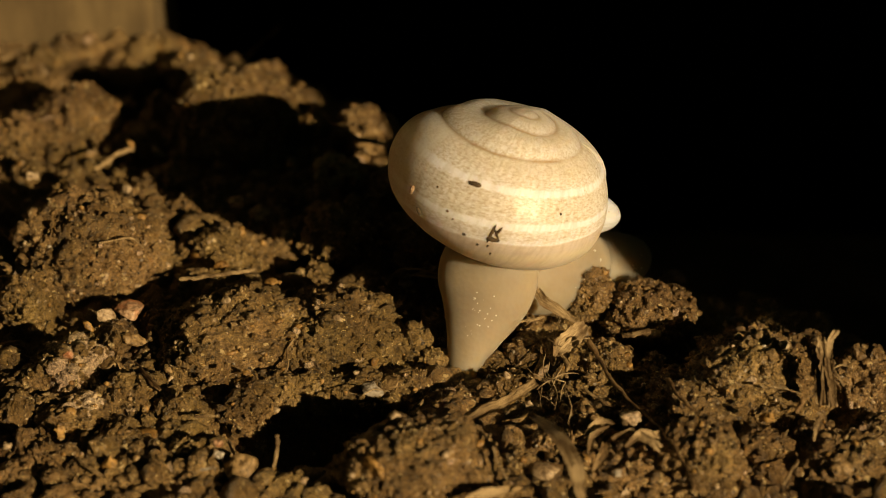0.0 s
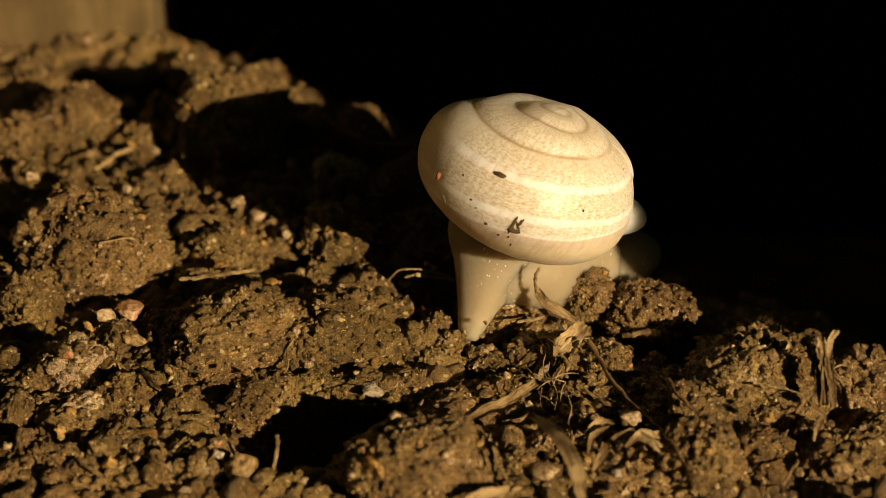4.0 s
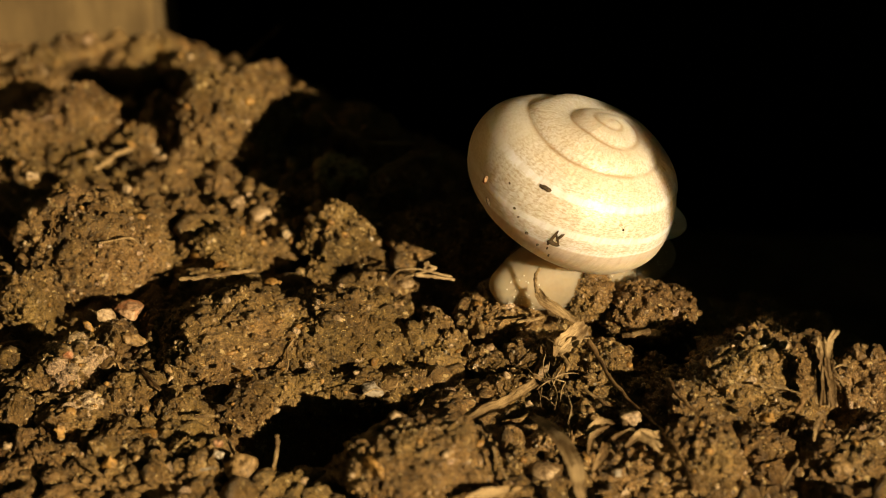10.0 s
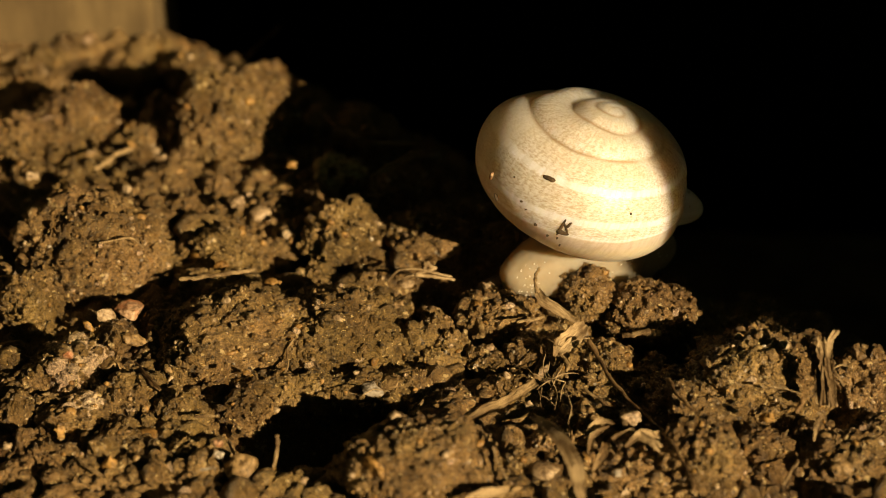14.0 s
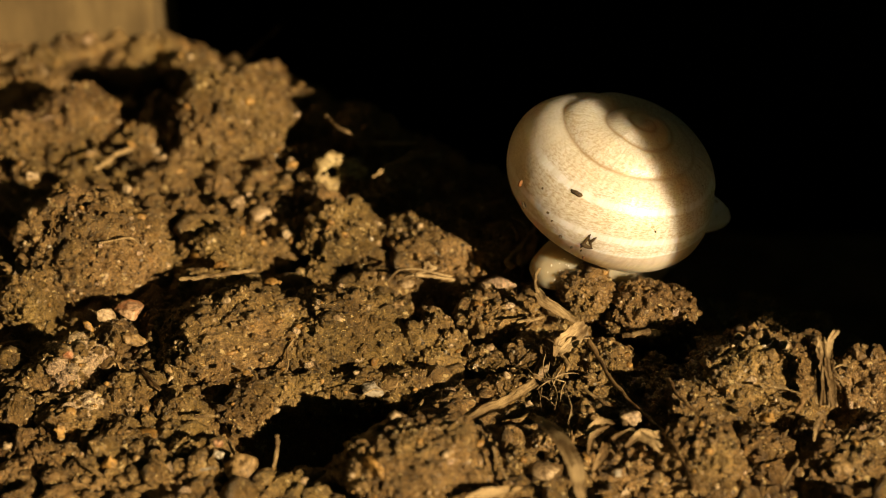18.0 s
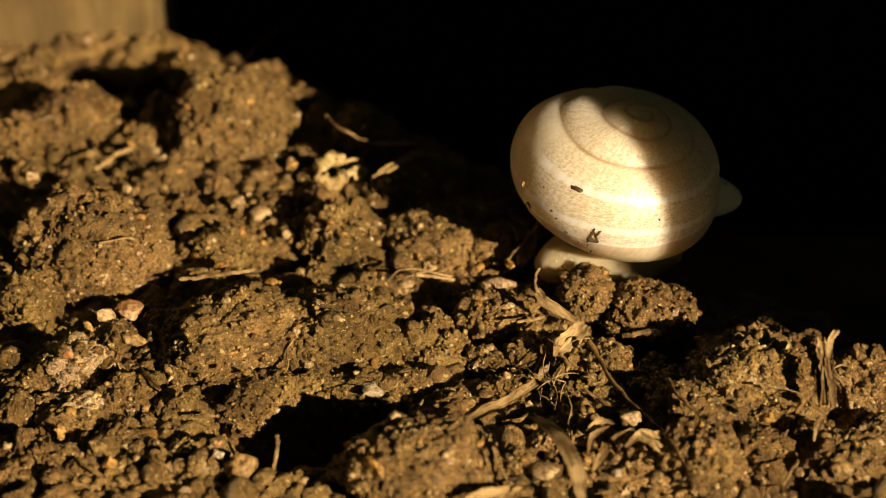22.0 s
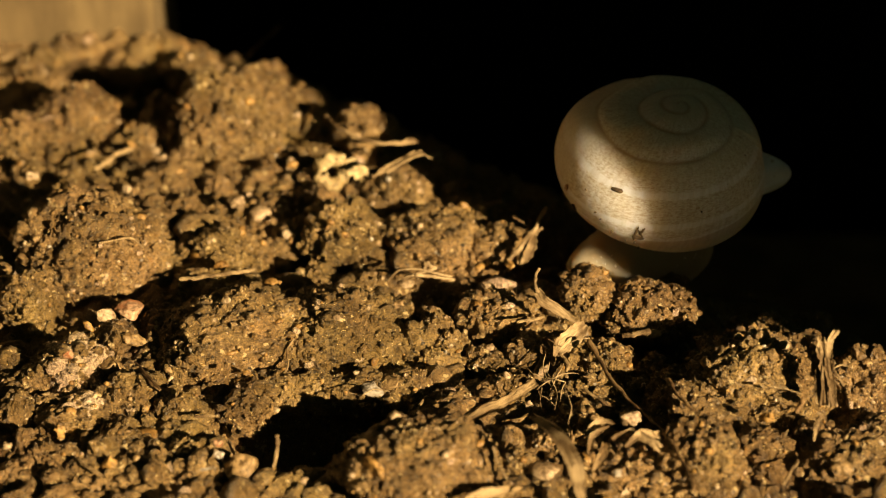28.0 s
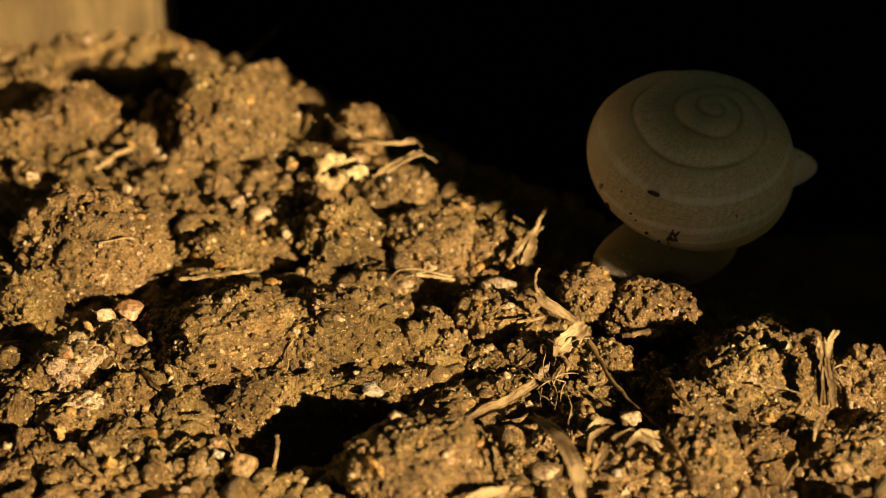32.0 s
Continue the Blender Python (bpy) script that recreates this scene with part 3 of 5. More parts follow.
def fibre(parent, ctrl, r0, r1, flat, mat):
    k = len(parent.children)
    return put("fibre", strand_mesh("fibre", ctrl, r0, r1, k + 0.5, flat=flat), mat, parent)


def blade(name, ctrl, width, mat, label, category="leaf", seed=0, curl=0.5, ragged=0.2, lean=0.0, tip=0.1, parent=None):
    """A dry curled leaf strip: cupped, ragged at the rim, with a midrib and thickness."""
    n, m = 56, 15
    pts = curve_points(ctrl, n)
    verts, uvs = [], []
    for layer in (0, 1):
        for i, p in enumerate(pts):
            a, b = pts[max(i - 1, 0)], pts[min(i + 1, n - 1)]
            tan = (b - a).normalized()
            side = tan.cross(Vector((math.sin(lean), -0.75, 0.6))).normalized()
            up = side.cross(tan)
            t = i / (n - 1)
            w = width * (tip + (1 - tip) * math.sin(math.pi * min(1, 0.08 + t * 0.92)) ** 0.7)
            for k in range(m):
                q = 2 * k / (m - 1) - 1
                rag = 1 + ragged * noise.noise(Vector((t * 14, q * 0.6 + seed, seed * 2.7)))
                bend = curl * width * (q * q - 0.35) + 0.14 * width * noise.noise(Vector((t * 7, q * 2, seed)))
                rib = 0.10 * width * math.exp(-(q / 0.12) ** 2)
                verts.append((p + side * q * w * rag + up * (bend + rib - layer * 0.09)) * MM)
                uvs.append((t, q * 0.5 + 0.5))
    N = n * m
    faces = []
    for i in range(n - 1):
        for k in range(m - 1):
            a = i * m + k
            faces.append((a, a + 1, a + m + 1, a + m))
            faces.append((N + a, N + a + m, N + a + m + 1, N + a + 1))
        for a in (i * m, i * m + m - 1):
            faces.append((a, a + m, N + a + m, N + a))
    for k in range(m - 1):
        for a in (k, (n - 1) * m + k):
            faces.append((a, a + 1, N + a + 1, N + a))
    me = mesh_from(name, [v[:] for v in verts], faces)
    uv = me.uv_layers.new(name="along")
    idx = np.empty(len(me.loops), dtype=np.int32)
    me.loops.foreach_get("vertex_index", idx)
    arr = np.array(uvs, dtype=np.float32)
    uv.data.foreach_set("uv", arr[idx].ravel())
    return put(name, me, mat, parent, label=label, category=category)


_stones = [50]


def pebble(x, y, z, rx, ry, rz, turn, mat, label, angular=0.55):
    _stones[0] += 1
    seed = _stones[0]
    d, f = ico(4)
    off = seed * 2.13 % 71
    n = 1 + angular * fbm(d * 1.1 + off, 2)
    # broken faces: cut the lump by a few planes
    r = np.random.RandomState(seed)
    p = d * n[:, None]
    for k in range(9):
        w = r.normal(size=3)
        w /= np.linalg.norm(w)
        over = np.maximum(p @ w - r.uniform(0.4, 0.8), 0)
        p = p - over[:, None] * w * 0.92
    p = p * (rx, ry, rz)
    p = p * 1.15 + d * (0.15 * fbm(p / 0.4 + off, 3))[:, None]
    ob = put("pebble", mesh_from("pebble", p * MM, f, False), mat, label=label, category="stone", group="small stones in the soil")
    ob.matrix_world = Matrix.Translation((x * MM, y * MM, z * MM)) @ Matrix.Rotation(radians(turn), 4, "Y")
    return ob


def husk(x, y, z, label):
    """A pale broken husk: a thick ring round a hole and a flap torn out to one side."""
    ob = tagged(new("husk"), label, "husk")
    ob.location = (x * MM, y * MM, z * MM)
    across, up, out = Vector((1, 0.1, 0)), Vector((0, 0.35, 0.94)), Vector((0.1, -0.9, 0.4))
    n, m, verts = 56, 20, []
    for i in range(n):
        a = 2 * math.pi * i / n
        way = across * math.cos(a) + up * math.sin(a) * 1.15
        for k in range(m):
            c = 2 * math.pi * k / m
            q = way * (1.1 + 0.62 * math.cos(c)) + out * 0.55 * math.sin(c)
            g = 1 + 0.22 * noise.noise(q * 1.3) + 0.12 * noise.noise(q * 4)
            verts.append((q * g * MM)[:])
    f = [(i * m + k, ((i + 1) % n) * m + k, ((i + 1) % n) * m + (k + 1) % m, i * m + (k + 1) % m) for i in range(n) for k in range(m)]
    put("rim", mesh_from("rim", verts, f), HUSK, ob)
    blade("flap", [(0.8, -0.2, 0.8), (1.7, -0.3, 0.75), (2.6, -0.2, 0.1), (3.3, 0.1, -0.75)], 0.85, HUSK, "", "", seed=4, curl=0.2, ragged=0.5, tip=0.3, parent=ob)
    return ob


strand("leaf_stalk", [(8.4, -14.9, 7.4), (8.0, -15.0, 6.8), (8.0, -15.5, 6.0), (8.2, -15.6, 5.2)], 0.12, 0.18, STRAW, "hooked dry leaf stalk on a clod", "leaf", seed=21, wobble=0.6)
blade("dead_leaf", [(8.2, -14.9, 5.2), (8.7, -16.1, 4.8), (9.9, -16.6, 4.2), (11.6, -17.5, 3.4)], 0.48, SPLINT, "dry curled tan leaf hooked over a clod", seed=1, curl=0.25, tip=0.25, ragged=0.15)
blade("dead_leaf", [(12.3, -18.9, 4.2), (11.3, -19.9, 3.8), (10.2, -21.0, 3.4), (9.5, -21.5, 2.6)], 0.81, SPLINT, "small crumpled tan leaf among roots", seed=2, curl=0.3, ragged=0.25)
blade("dead_leaf", [(7.1, -33.5, 5.2), (8.7, -38.4, 7.2), (9.9, -42.2, 7.4), (10.3, -44.6, 6.8), (10.5, -46.4, 6.0)], 0.64, SPLINT, "long pointed dry leaf arching over the soil", seed=3, curl=0.12, tip=0.05, ragged=0.12, lean=0.2)
litter = bundle("bark_strip", "weathered split strip of straw lying on the clods", "straw")
blade("fibre", [(0.3, -33.6, 3.2), (2.8, -31.8, 4.0), (5.4, -29.6, 4.0), (7.8, -26.4, 3.4)], 0.40, STRAW, "", "", parent=litter, seed=44, curl=0.5, ragged=0.4, tip=0.75)
fibre(litter, [(1.3, -31.2, 3.0), (3.9, -29.5, 3.4), (5.7, -28.0, 3.2), (7.7, -26.8, 3.6)], 0.08, 0.06, 0.5, SPLINT)
fibre(litter, [(1.7, -32.0, 3.4), (3.8, -30.0, 3.4), (6.1, -28.0, 3.2), (7.3, -27.2, 3.6)], 0.07, 0.06, 0.5, SPLINT)
fibre(litter, [(1.4, -31.0, 3.2), (3.1, -29.8, 3.6), (4.5, -29.2, 3.6), (5.6, -28.2, 3.8)], 0.08, 0.05, 0.5, SPLINT)
fibre(litter, [(2.1, -31.3, 3.2), (4.4, -29.8, 3.6), (6.6, -28.7, 4.2)], 0.07, 0.05, 0.5, SPLINT)
strand("straw", [(-23.5, -10.7, 3.4), (-20.1, -10.2, 3.6), (-16.7, -8.9, 3.4)], 0.25, 0.15, STRAW, "short dry straw lying on the soil", "straw", seed=2, flat=0.6)
litter = bundle("root_tuft", "pale dry root tuft looping out of the soil", "root")
fibre(litter, [(-4.9, -9.5, 2.6), (-4.0, -9.2, 3.4), (-2.2, -9.5, 3.8), (0.8, -9.5, 3.0)], 0.13, 0.10, 0.6, ROOT)
fibre(litter, [(-3.5, -9.7, 3.0), (-2.0, -9.5, 3.4), (-0.7, -8.9, 3.6), (-1.6, -9.0, 4.0)], 0.15, 0.13, 0.6, ROOT)
fibre(litter, [(-2.5, -9.7, 3.4), (-0.7, -9.5, 3.0), (1.1, -9.4, 2.6)], 0.20, 0.10, 0.6, ROOT)
fibre(litter, [(-1.8, -9.5, 3.6), (-1.4, -9.1, 4.2), (-1.7, -9.2, 4.0)], 0.15, 0.15, 0.6, ROOT)
litter = bundle("twig", "thin dry twig lying across the bank", "twig")
fibre(litter, [(-11.4, 14.1, 6.7), (-10.9, 12.6, 6.7), (-10.0, 11.2, 6.7), (-7.8, 10.1, 6.2), (-5.1, 10.1, 5.7), (-2.5, 11.3, 5.2)], 0.18, 0.23, 0.8, STRAW)
fibre(litter, [(-4.3, 10.3, 5.6), (-3.2, 11.1, 5.6), (-2.5, 11.4, 5.2), (-2.1, 10.8, 4.8)], 0.13, 0.10, 0.8, STRAW)
litter = bundle("twig", "two dry stems crossing on the soil", "twig")
fibre(litter, [(-6.7, 2.5, 6.2), (-5.0, 5.1, 6.2), (-2.6, 8.1, 5.8)], 0.18, 0.20, 0.8, STRAW)
fibre(litter, [(-5.4, 3.6, 6.2), (-3.8, 5.3, 6.2), (-2.1, 7.7, 5.8), (-0.5, 9.1, 4.2)], 0.15, 0.08, 0.8, STRAW)
fibre(litter, [(-6.2, 3.1, 6.2), (-3.4, 6.2, 6.2), (-2.0, 8.9, 5.6)], 0.10, 0.10, 0.8, STRAW)
litter = bundle("dry_stalk", "frayed upright tan stalk stuck in the soil", "stalk")
fibre(litter, [(9.7, -0.1, 4.7), (9.0, -1.4, 4.3), (8.6, -2.4, 3.9), (8.0, -3.4, 3.3), (7.2, -4.5, 2.5), (6.9, -5.5, 1.7)], 0.20, 0.25, 0.7, SPLINT)
fibre(litter, [(8.2, -2.7, 3.7), (7.6, -3.7, 3.3), (6.6, -5.0, 2.7), (5.7, -5.2, 1.7)], 0.18, 0.25, 0.7, SPLINT)
fibre(litter, [(6.5, -0.2, 3.7), (7.2, -0.6, 3.5), (7.7, -1.4, 3.3)], 0.16, 0.13, 0.7, SPLINT)
fibre(litter, [(8.2, -1.0, 3.7), (7.8, -2.0, 3.5), (7.4, -3.1, 3.1)], 0.12, 0.13, 0.7, SPLINT)
fibre(litter, [(6.6, -1.5, 3.3), (6.9, -2.5, 3.1), (6.8, -3.0, 2.7)], 0.17, 0.15, 0.7, SPLINT)
fibre(litter, [(9.2, -2.1, 3.7), (8.6, -2.8, 3.5), (8.1, -3.7, 3.1)], 0.13, 0.15, 0.7, SPLINT)
blade("fibre", [(8.4, -3.1, 3.5), (8.2, -4.2, 3.2), (7.8, -5.2, 2.7), (7.1, -5.7, 1.7)], 0.41, SPLINT, "", "", parent=litter, seed=71, curl=0.3, ragged=0.5, tip=0.3)
litter = bundle("dry_stalk", "frayed stub of dry straw standing in a clod", "stalk")
blade("fibre", [(30.8, -27.6, 8.6), (30.9, -29.0, 7.6), (31.1, -30.3, 6.0), (31.3, -31.6, 4.6)], 0.41, SPLINT, "", "", parent=litter, seed=41, curl=0.5, ragged=0.5, tip=0.5)
blade("fibre", [(32.1, -27.0, 9.0), (31.6, -27.8, 8.4), (31.1, -29.6, 7.2)], 0.25, SPLINT, "", "", parent=litter, seed=42, curl=0.4, ragged=0.4, tip=0.5)
blade("fibre", [(31.3, -28.8, 7.2), (31.5, -31.1, 6.0), (31.6, -32.0, 5.0)], 0.30, SPLINT, "", "", parent=litter, seed=43, curl=0.5, ragged=0.5, tip=0.4)
fibre(litter, [(32.3, -26.9, 9.0), (31.9, -27.4, 8.6), (31.3, -28.1, 7.8), (31.1, -29.3, 7.0)], 0.15, 0.15, 0.35, SPLINT)
fibre(litter, [(30.6, -27.0, 8.4), (30.7, -27.7, 8.0), (30.9, -28.8, 7.2), (31.1, -30.0, 5.8), (31.3, -31.4, 4.4)], 0.09, 0.15, 0.3, SPLINT)
fibre(litter, [(31.3, -26.7, 8.2), (31.2, -28.3, 7.4), (30.9, -29.6, 6.6)], 0.15, 0.15, 0.3, SPLINT)
fibre(litter, [(31.6, -28.5, 7.0), (32.1, -29.2, 6.2), (32.7, -29.8, 5.4)], 0.08, 0.10, 0.4, SPLINT)
fibre(litter, [(31.0, -27.8, 7.6), (30.5, -29.2, 6.6), (30.5, -30.5, 5.0)], 0.10, 0.11, 0.4, SPLINT)
fibre(litter, [(31.3, -29.2, 7.2), (31.6, -30.8, 5.8), (31.9, -31.6, 4.6)], 0.15, 0.11, 0.3, SPLINT)
fibre(litter, [(31.7, -28.2, 6.8), (31.6, -29.9, 6.4), (32.4, -30.2, 5.6)], 0.08, 0.06, 0.5, SPLINT)
fibre(litter, [(31.2, -29.6, 6.6), (32.6, -27.7, 6.0), (33.4, -27.3, 5.6)], 0.08, 0.05, 0.5, SPLINT)
fibre(litter, [(30.8, -26.8, 8.4), (30.6, -29.1, 7.4), (30.7, -29.0, 5.2)], 0.05, 0.09, 0.4, SPLINT)
fibre(litter, [(31.3, -28.1, 8.4), (31.1, -29.1, 7.4), (31.4, -29.8, 5.2)], 0.04, 0.05, 0.4, SPLINT)
fibre(litter, [(30.6, -28.4, 8.4), (30.8, -29.1, 7.4), (30.8, -31.8, 5.2)], 0.05, 0.06, 0.4, SPLINT)
fibre(litter, [(31.1, -28.0, 8.4), (31.2, -29.1, 7.4), (31.7, -29.1, 5.2)], 0.06, 0.08, 0.4, SPLINT)
fibre(litter, [(31.1, -27.0, 8.4), (30.9, -29.1, 7.4), (30.5, -32.2, 5.2)], 0.07, 0.07, 0.4, SPLINT)
fibre(litter, [(30.7, -28.4, 8.4), (30.8, -29.1, 7.4), (30.9, -31.9, 5.2)], 0.06, 0.06, 0.4, SPLINT)
fibre(litter, [(31.1, -27.5, 8.4), (30.9, -29.1, 7.4), (30.8, -31.8, 5.2)], 0.04, 0.05, 0.4, SPLINT)
strand("straw", [(27.0, -28.0, 4.0), (28.2, -28.6, 4.2), (29.5, -28.7, 4.0)], 0.15, 0.10, STRAW, "thin dry straw on a clod", "straw", seed=4)
blade("dead_leaf", [(13.8, -32.5, 2.6), (15.3, -34.3, 3.0), (17.1, -34.3, 3.2), (18.0, -35.1, 3.0)], 0.56, LEAF, "dry folded leaf scrap on the soil", seed=5, ragged=0.4)
blade("dead_leaf", [(12.0, -36.7, 2.0), (12.9, -35.4, 3.0), (13.2, -33.7, 3.4)], 0.41, LEAF, "narrow dry leaf scrap", seed=6)
strand("root", [(12.3, -21.1, 4.2), (13.8, -25.8, 3.8), (15.3, -29.3, 3.6), (16.8, -31.7, 3.6), (18.1, -35.5, 4.2), (19.0, -39.7, 4.6), (19.4, -42.2, 4.6)], 0.19, 0.14, TWIG, "dark root running down between clods", "root", seed=5, wobble=0.7, n=70)
strand("root", [(28.7, -24.2, 4.0), (29.8, -27.7, 3.0), (29.1, -29.5, 2.6)], 0.20, 0.15, TWIG, "short dark root on a clod", "root", seed=6)
litter = bundle("root_tuft", "tangle of thin pale roots in the soil", "root")
fibre(litter, [(8.9, -20.3, 2.6), (8.5, -22.8, 2.4), (8.9, -25.5, 2.6)], 0.06, 0.04, 1.0, ROOT)
fibre(litter, [(7.8, -26.0, 2.4), (9.1, -25.1, 2.8), (10.8, -23.9, 2.6), (12.2, -24.0, 2.2)], 0.06, 0.04, 1.0, ROOT)
fibre(litter, [(9.1, -25.0, 2.8), (9.5, -26.9, 2.4), (9.2, -28.4, 1.8)], 0.06, 0.04, 1.0, ROOT)
fibre(litter, [(7.0, -22.8, 2.4), (7.9, -24.6, 2.8), (9.8, -24.9, 2.6)], 0.07, 0.05, 1.0, ROOT)
fibre(litter, [(8.3, -25.6, 2.4), (8.1, -27.1, 2.0), (8.4, -28.2, 1.6)], 0.05, 0.04, 1.0, ROOT)
fibre(litter, [(10.4, -22.2, 2.6), (9.6, -24.6, 2.8), (9.0, -26.0, 2.4)], 0.06, 0.04, 1.0, ROOT)
fibre(litter, [(10.1, -21.5, 3.6), (9.5, -21.5, 4.0), (8.9, -21.1, 4.2)], 0.05, 0.04, 1.0, ROOT)
fibre(litter, [(12.4, -20.8, 4.0), (11.6, -21.1, 4.2), (10.8, -21.1, 3.8)], 0.04, 0.04, 1.0, ROOT)
fibre(litter, [(9.0, -23.4, 3.4), (8.8, -24.9, 3.2), (9.5, -26.0, 3.4), (10.3, -25.8, 3.0)], 0.04, 0.04, 1.0, ROOT)
fibre(litter, [(8.0, -26.4, 3.0), (8.0, -27.3, 2.8), (8.6, -27.8, 2.8), (9.3, -28.4, 2.4)], 0.04, 0.04, 1.0, ROOT)
fibre(litter, [(10.3, -25.8, 3.0), (9.9, -26.6, 2.8), (9.7, -27.8, 2.4)], 0.04, 0.03, 1.0, ROOT)
strand("straw", [(-13.3, -33.7, 3.4), (-13.4, -34.4, 2.2), (-13.7, -34.6, 0.8)], 0.20, 0.15, STRAW, "short broken straw standing in a hollow", "straw", seed=7)
strand("straw", [(-20.3, -30.7, 3.0), (-18.4, -30.5, 3.0)], 0.13, 0.10, STRAW, "tiny pale bit of straw", "straw", seed=9)
strand("root", [(-12.7, -20.1, 3.6), (-13.3, -21.8, 3.4), (-13.1, -23.3, 2.8), (-13.9, -24.0, 2.2)], 0.10, 0.08, STRAW, "thin curled root on a clod", "root", seed=10)
strand("root", [(-22.1, 39.8, -1.0), (-20.9, 44.0, -1.5), (-18.2, 49.1, -1.0)], 0.20, 0.10, TWIG, "thin twig rising out of the bank", "twig", seed=11)
strand("straw", [(-46.3, 31.2, 4.0), (-45.1, 31.9, 4.0)], 0.41, 0.30, STRAW, "stub of pale straw on soil", "straw", seed=12, flat=0.7)
strand("straw", [(-25.5, -23.5, 2.6), (-24.3, -25.8, 2.8), (-23.6, -26.2, 2.4)], 0.20, 0.15, TWIG, "dark bit of straw on soil", "straw", seed=13)
strand("straw", [(-30.4, -10.2, 7.0), (-27.8, -9.4, 7.0), (-26.6, -9.5, 6.0)], 0.10, 0.10, STRAW, "thin straw on a clod", "straw", seed=14)
strand("straw", [(-33.4, 8.0, 4.0), (-31.7, 10.8, 4.0), (-30.0, 12.2, 4.0)], 0.30, 0.25, STRAW, "pale stalk across the crumbs", "straw", seed=15)
strand("straw", [(-26.8, 19.3, 5.0), (-25.4, 16.5, 4.6), (-25.2, 11.3, 3.4)], 0.41, 0.30, STRAW, "weathered stalk pressed into the bank", "straw", seed=16, flat=0.6)
strand("straw", [(2.7, -12.7, 1.6), (3.3, -14.8, 1.4), (3.4, -16.7, 1.2)], 0.20, 0.25, LEAF, "brown leaf stalk among crumbs", "straw", seed=18, flat=0.4)
blade("dead_leaf", [(3.2, -41.6, 3.0), (4.4, -40.9, 3.2), (6.2, -40.2, 3.0)], 0.46, LEAF, "pale leaf edge on the near soil", seed=8)
blade("dead_leaf", [(-38.8, -16.6, 0.4), (-37.1, -17.5, 1.0), (-36.3, -17.1, 0.4)], 0.51, TWIG, "dark narrow seed husk in a hollow", seed=10, curl=-0.5)
husk(-10.7, 8.9, 3.2, "pale yellow broken husk with a hole")
pebble(-27.4, -14.3, 2.6, 1.42, 1.14, 0.76, 12, STONE_RED, "red-brown and white pebble on the soil")
pebble(-29.8, -15.1, 2.6, 0.86, 0.69, 0.66, 0, STONE_PALE, "pale pinkish pebble on the soil")
pebble(-16.1, -36.3, 1.6, 1.63, 1.30, 1.22, -25, STONE_TAN, "tan pebble among crumbs")
pebble(-27.1, -35.7, 1.6, 0.71, 0.57, 1.12, 10, STONE_AMBER, "golden tan pebble among crumbs")
pebble(-4.9, -39.7, 4.8, 1.42, 1.14, 1.22, 5, STONE_AMBER, "square amber stone stuck in a clod")
pebble(-22.1, -13.9, 3.0, 0.71, 0.57, 0.41, -10, STONE_PALE, "flat pale chip of stone")
pebble(-6.1, -25.2, 1.8, 1.12, 0.89, 0.41, 20, STONE_GREY, "grey white flaky chip")
pebble(-4.5, -24.4, 1.8, 0.91, 0.73, 0.61, -15, STONE_TAN, "tan chip beside a pale flake")
pebble(-14.8, 11.5, 2.4, 0.66, 0.53, 0.81, 0, STONE_PALE, "pale chip on the bank")
pebble(-19.7, 4.4, 2.4, 0.81, 0.65, 0.56, 15, STONE_PALE, "pale yellow chip of stone")
pebble(-28.0, -22.6, 2.4, 1.22, 0.98, 0.51, 12, STONE_TAN, "tan flake on the soil")
pebble(-26.9, -18.7, 2.4, 1.02, 0.81, 0.41, 20, STONE_TAN, "slanting tan flake of stone")
pebble(-20.2, -7.0, 2.6, 0.71, 0.57, 0.41, 0, STONE_AMBER, "amber chip of stone")
pebble(-15.3, -10.6, 2.8, 0.91, 0.73, 0.41, 10, STONE_AMBER, "orange-brown chip of stone")
pebble(-4.2, -12.3, 1.8, 0.56, 0.45, 0.56, 0, STONE_TAN, "small pale chip of stone")
pebble(-39.6, 9.5, 2.4, 0.51, 0.41, 0.41, 0, STONE_PALE, "small pale chip of stone")
pebble(-30.3, 6.7, 2.4, 0.46, 0.37, 0.51, 0, STONE_PALE, "small pale chip of stone")
pebble(-24.8, 25.9, 4.4, 0.46, 0.37, 0.66, 20, STONE_PALE, "small pale chip of stone")
pebble(-18.7, 16.7, 3.4, 0.46, 0.37, 0.46, 0, STONE_PALE, "small pale chip of stone")
pebble(-30.5, 13.7, 3.4, 0.51, 0.41, 0.30, 20, STONE_AMBER, "small amber chip of stone")
pebble(-14.3, 1.4, 2.0, 0.51, 0.41, 0.71, 0, STONE_TAN, "small tan chip of stone")
pebble(4.2, -11.0, 3.0, 0.46, 0.37, 0.41, 0, STONE_PALE, "small pale chip of stone")
pebble(7.1, -27.5, 2.0, 0.30, 0.24, 0.36, 0, STONE_PALE, "small pale chip of stone")
pebble(13.8, -36.9, 2.0, 0.51, 0.41, 0.41, 0, STONE_PALE, "small pale chip of stone")
pebble(14.4, -38.6, 1.4, 0.41, 0.33, 0.36, 0, STONE_PALE, "small pale chip of stone")
pebble(25.8, -31.7, 2.4, 0.61, 0.49, 0.41, 10, STONE_TAN, "small tan chip of stone")
pebble(31.5, -38.3, 3.4, 0.71, 0.57, 0.51, 0, STONE_TAN, "tan chip stuck in a clod")
pebble(31.3, -30.7, 2.4, 0.51, 0.41, 0.41, 0, STONE_AMBER, "small amber chip of stone")
pebble(-31.2, -32.0, 2.4, 0.51, 0.41, 0.66, 0, STONE_AMBER, "small amber chip of stone")
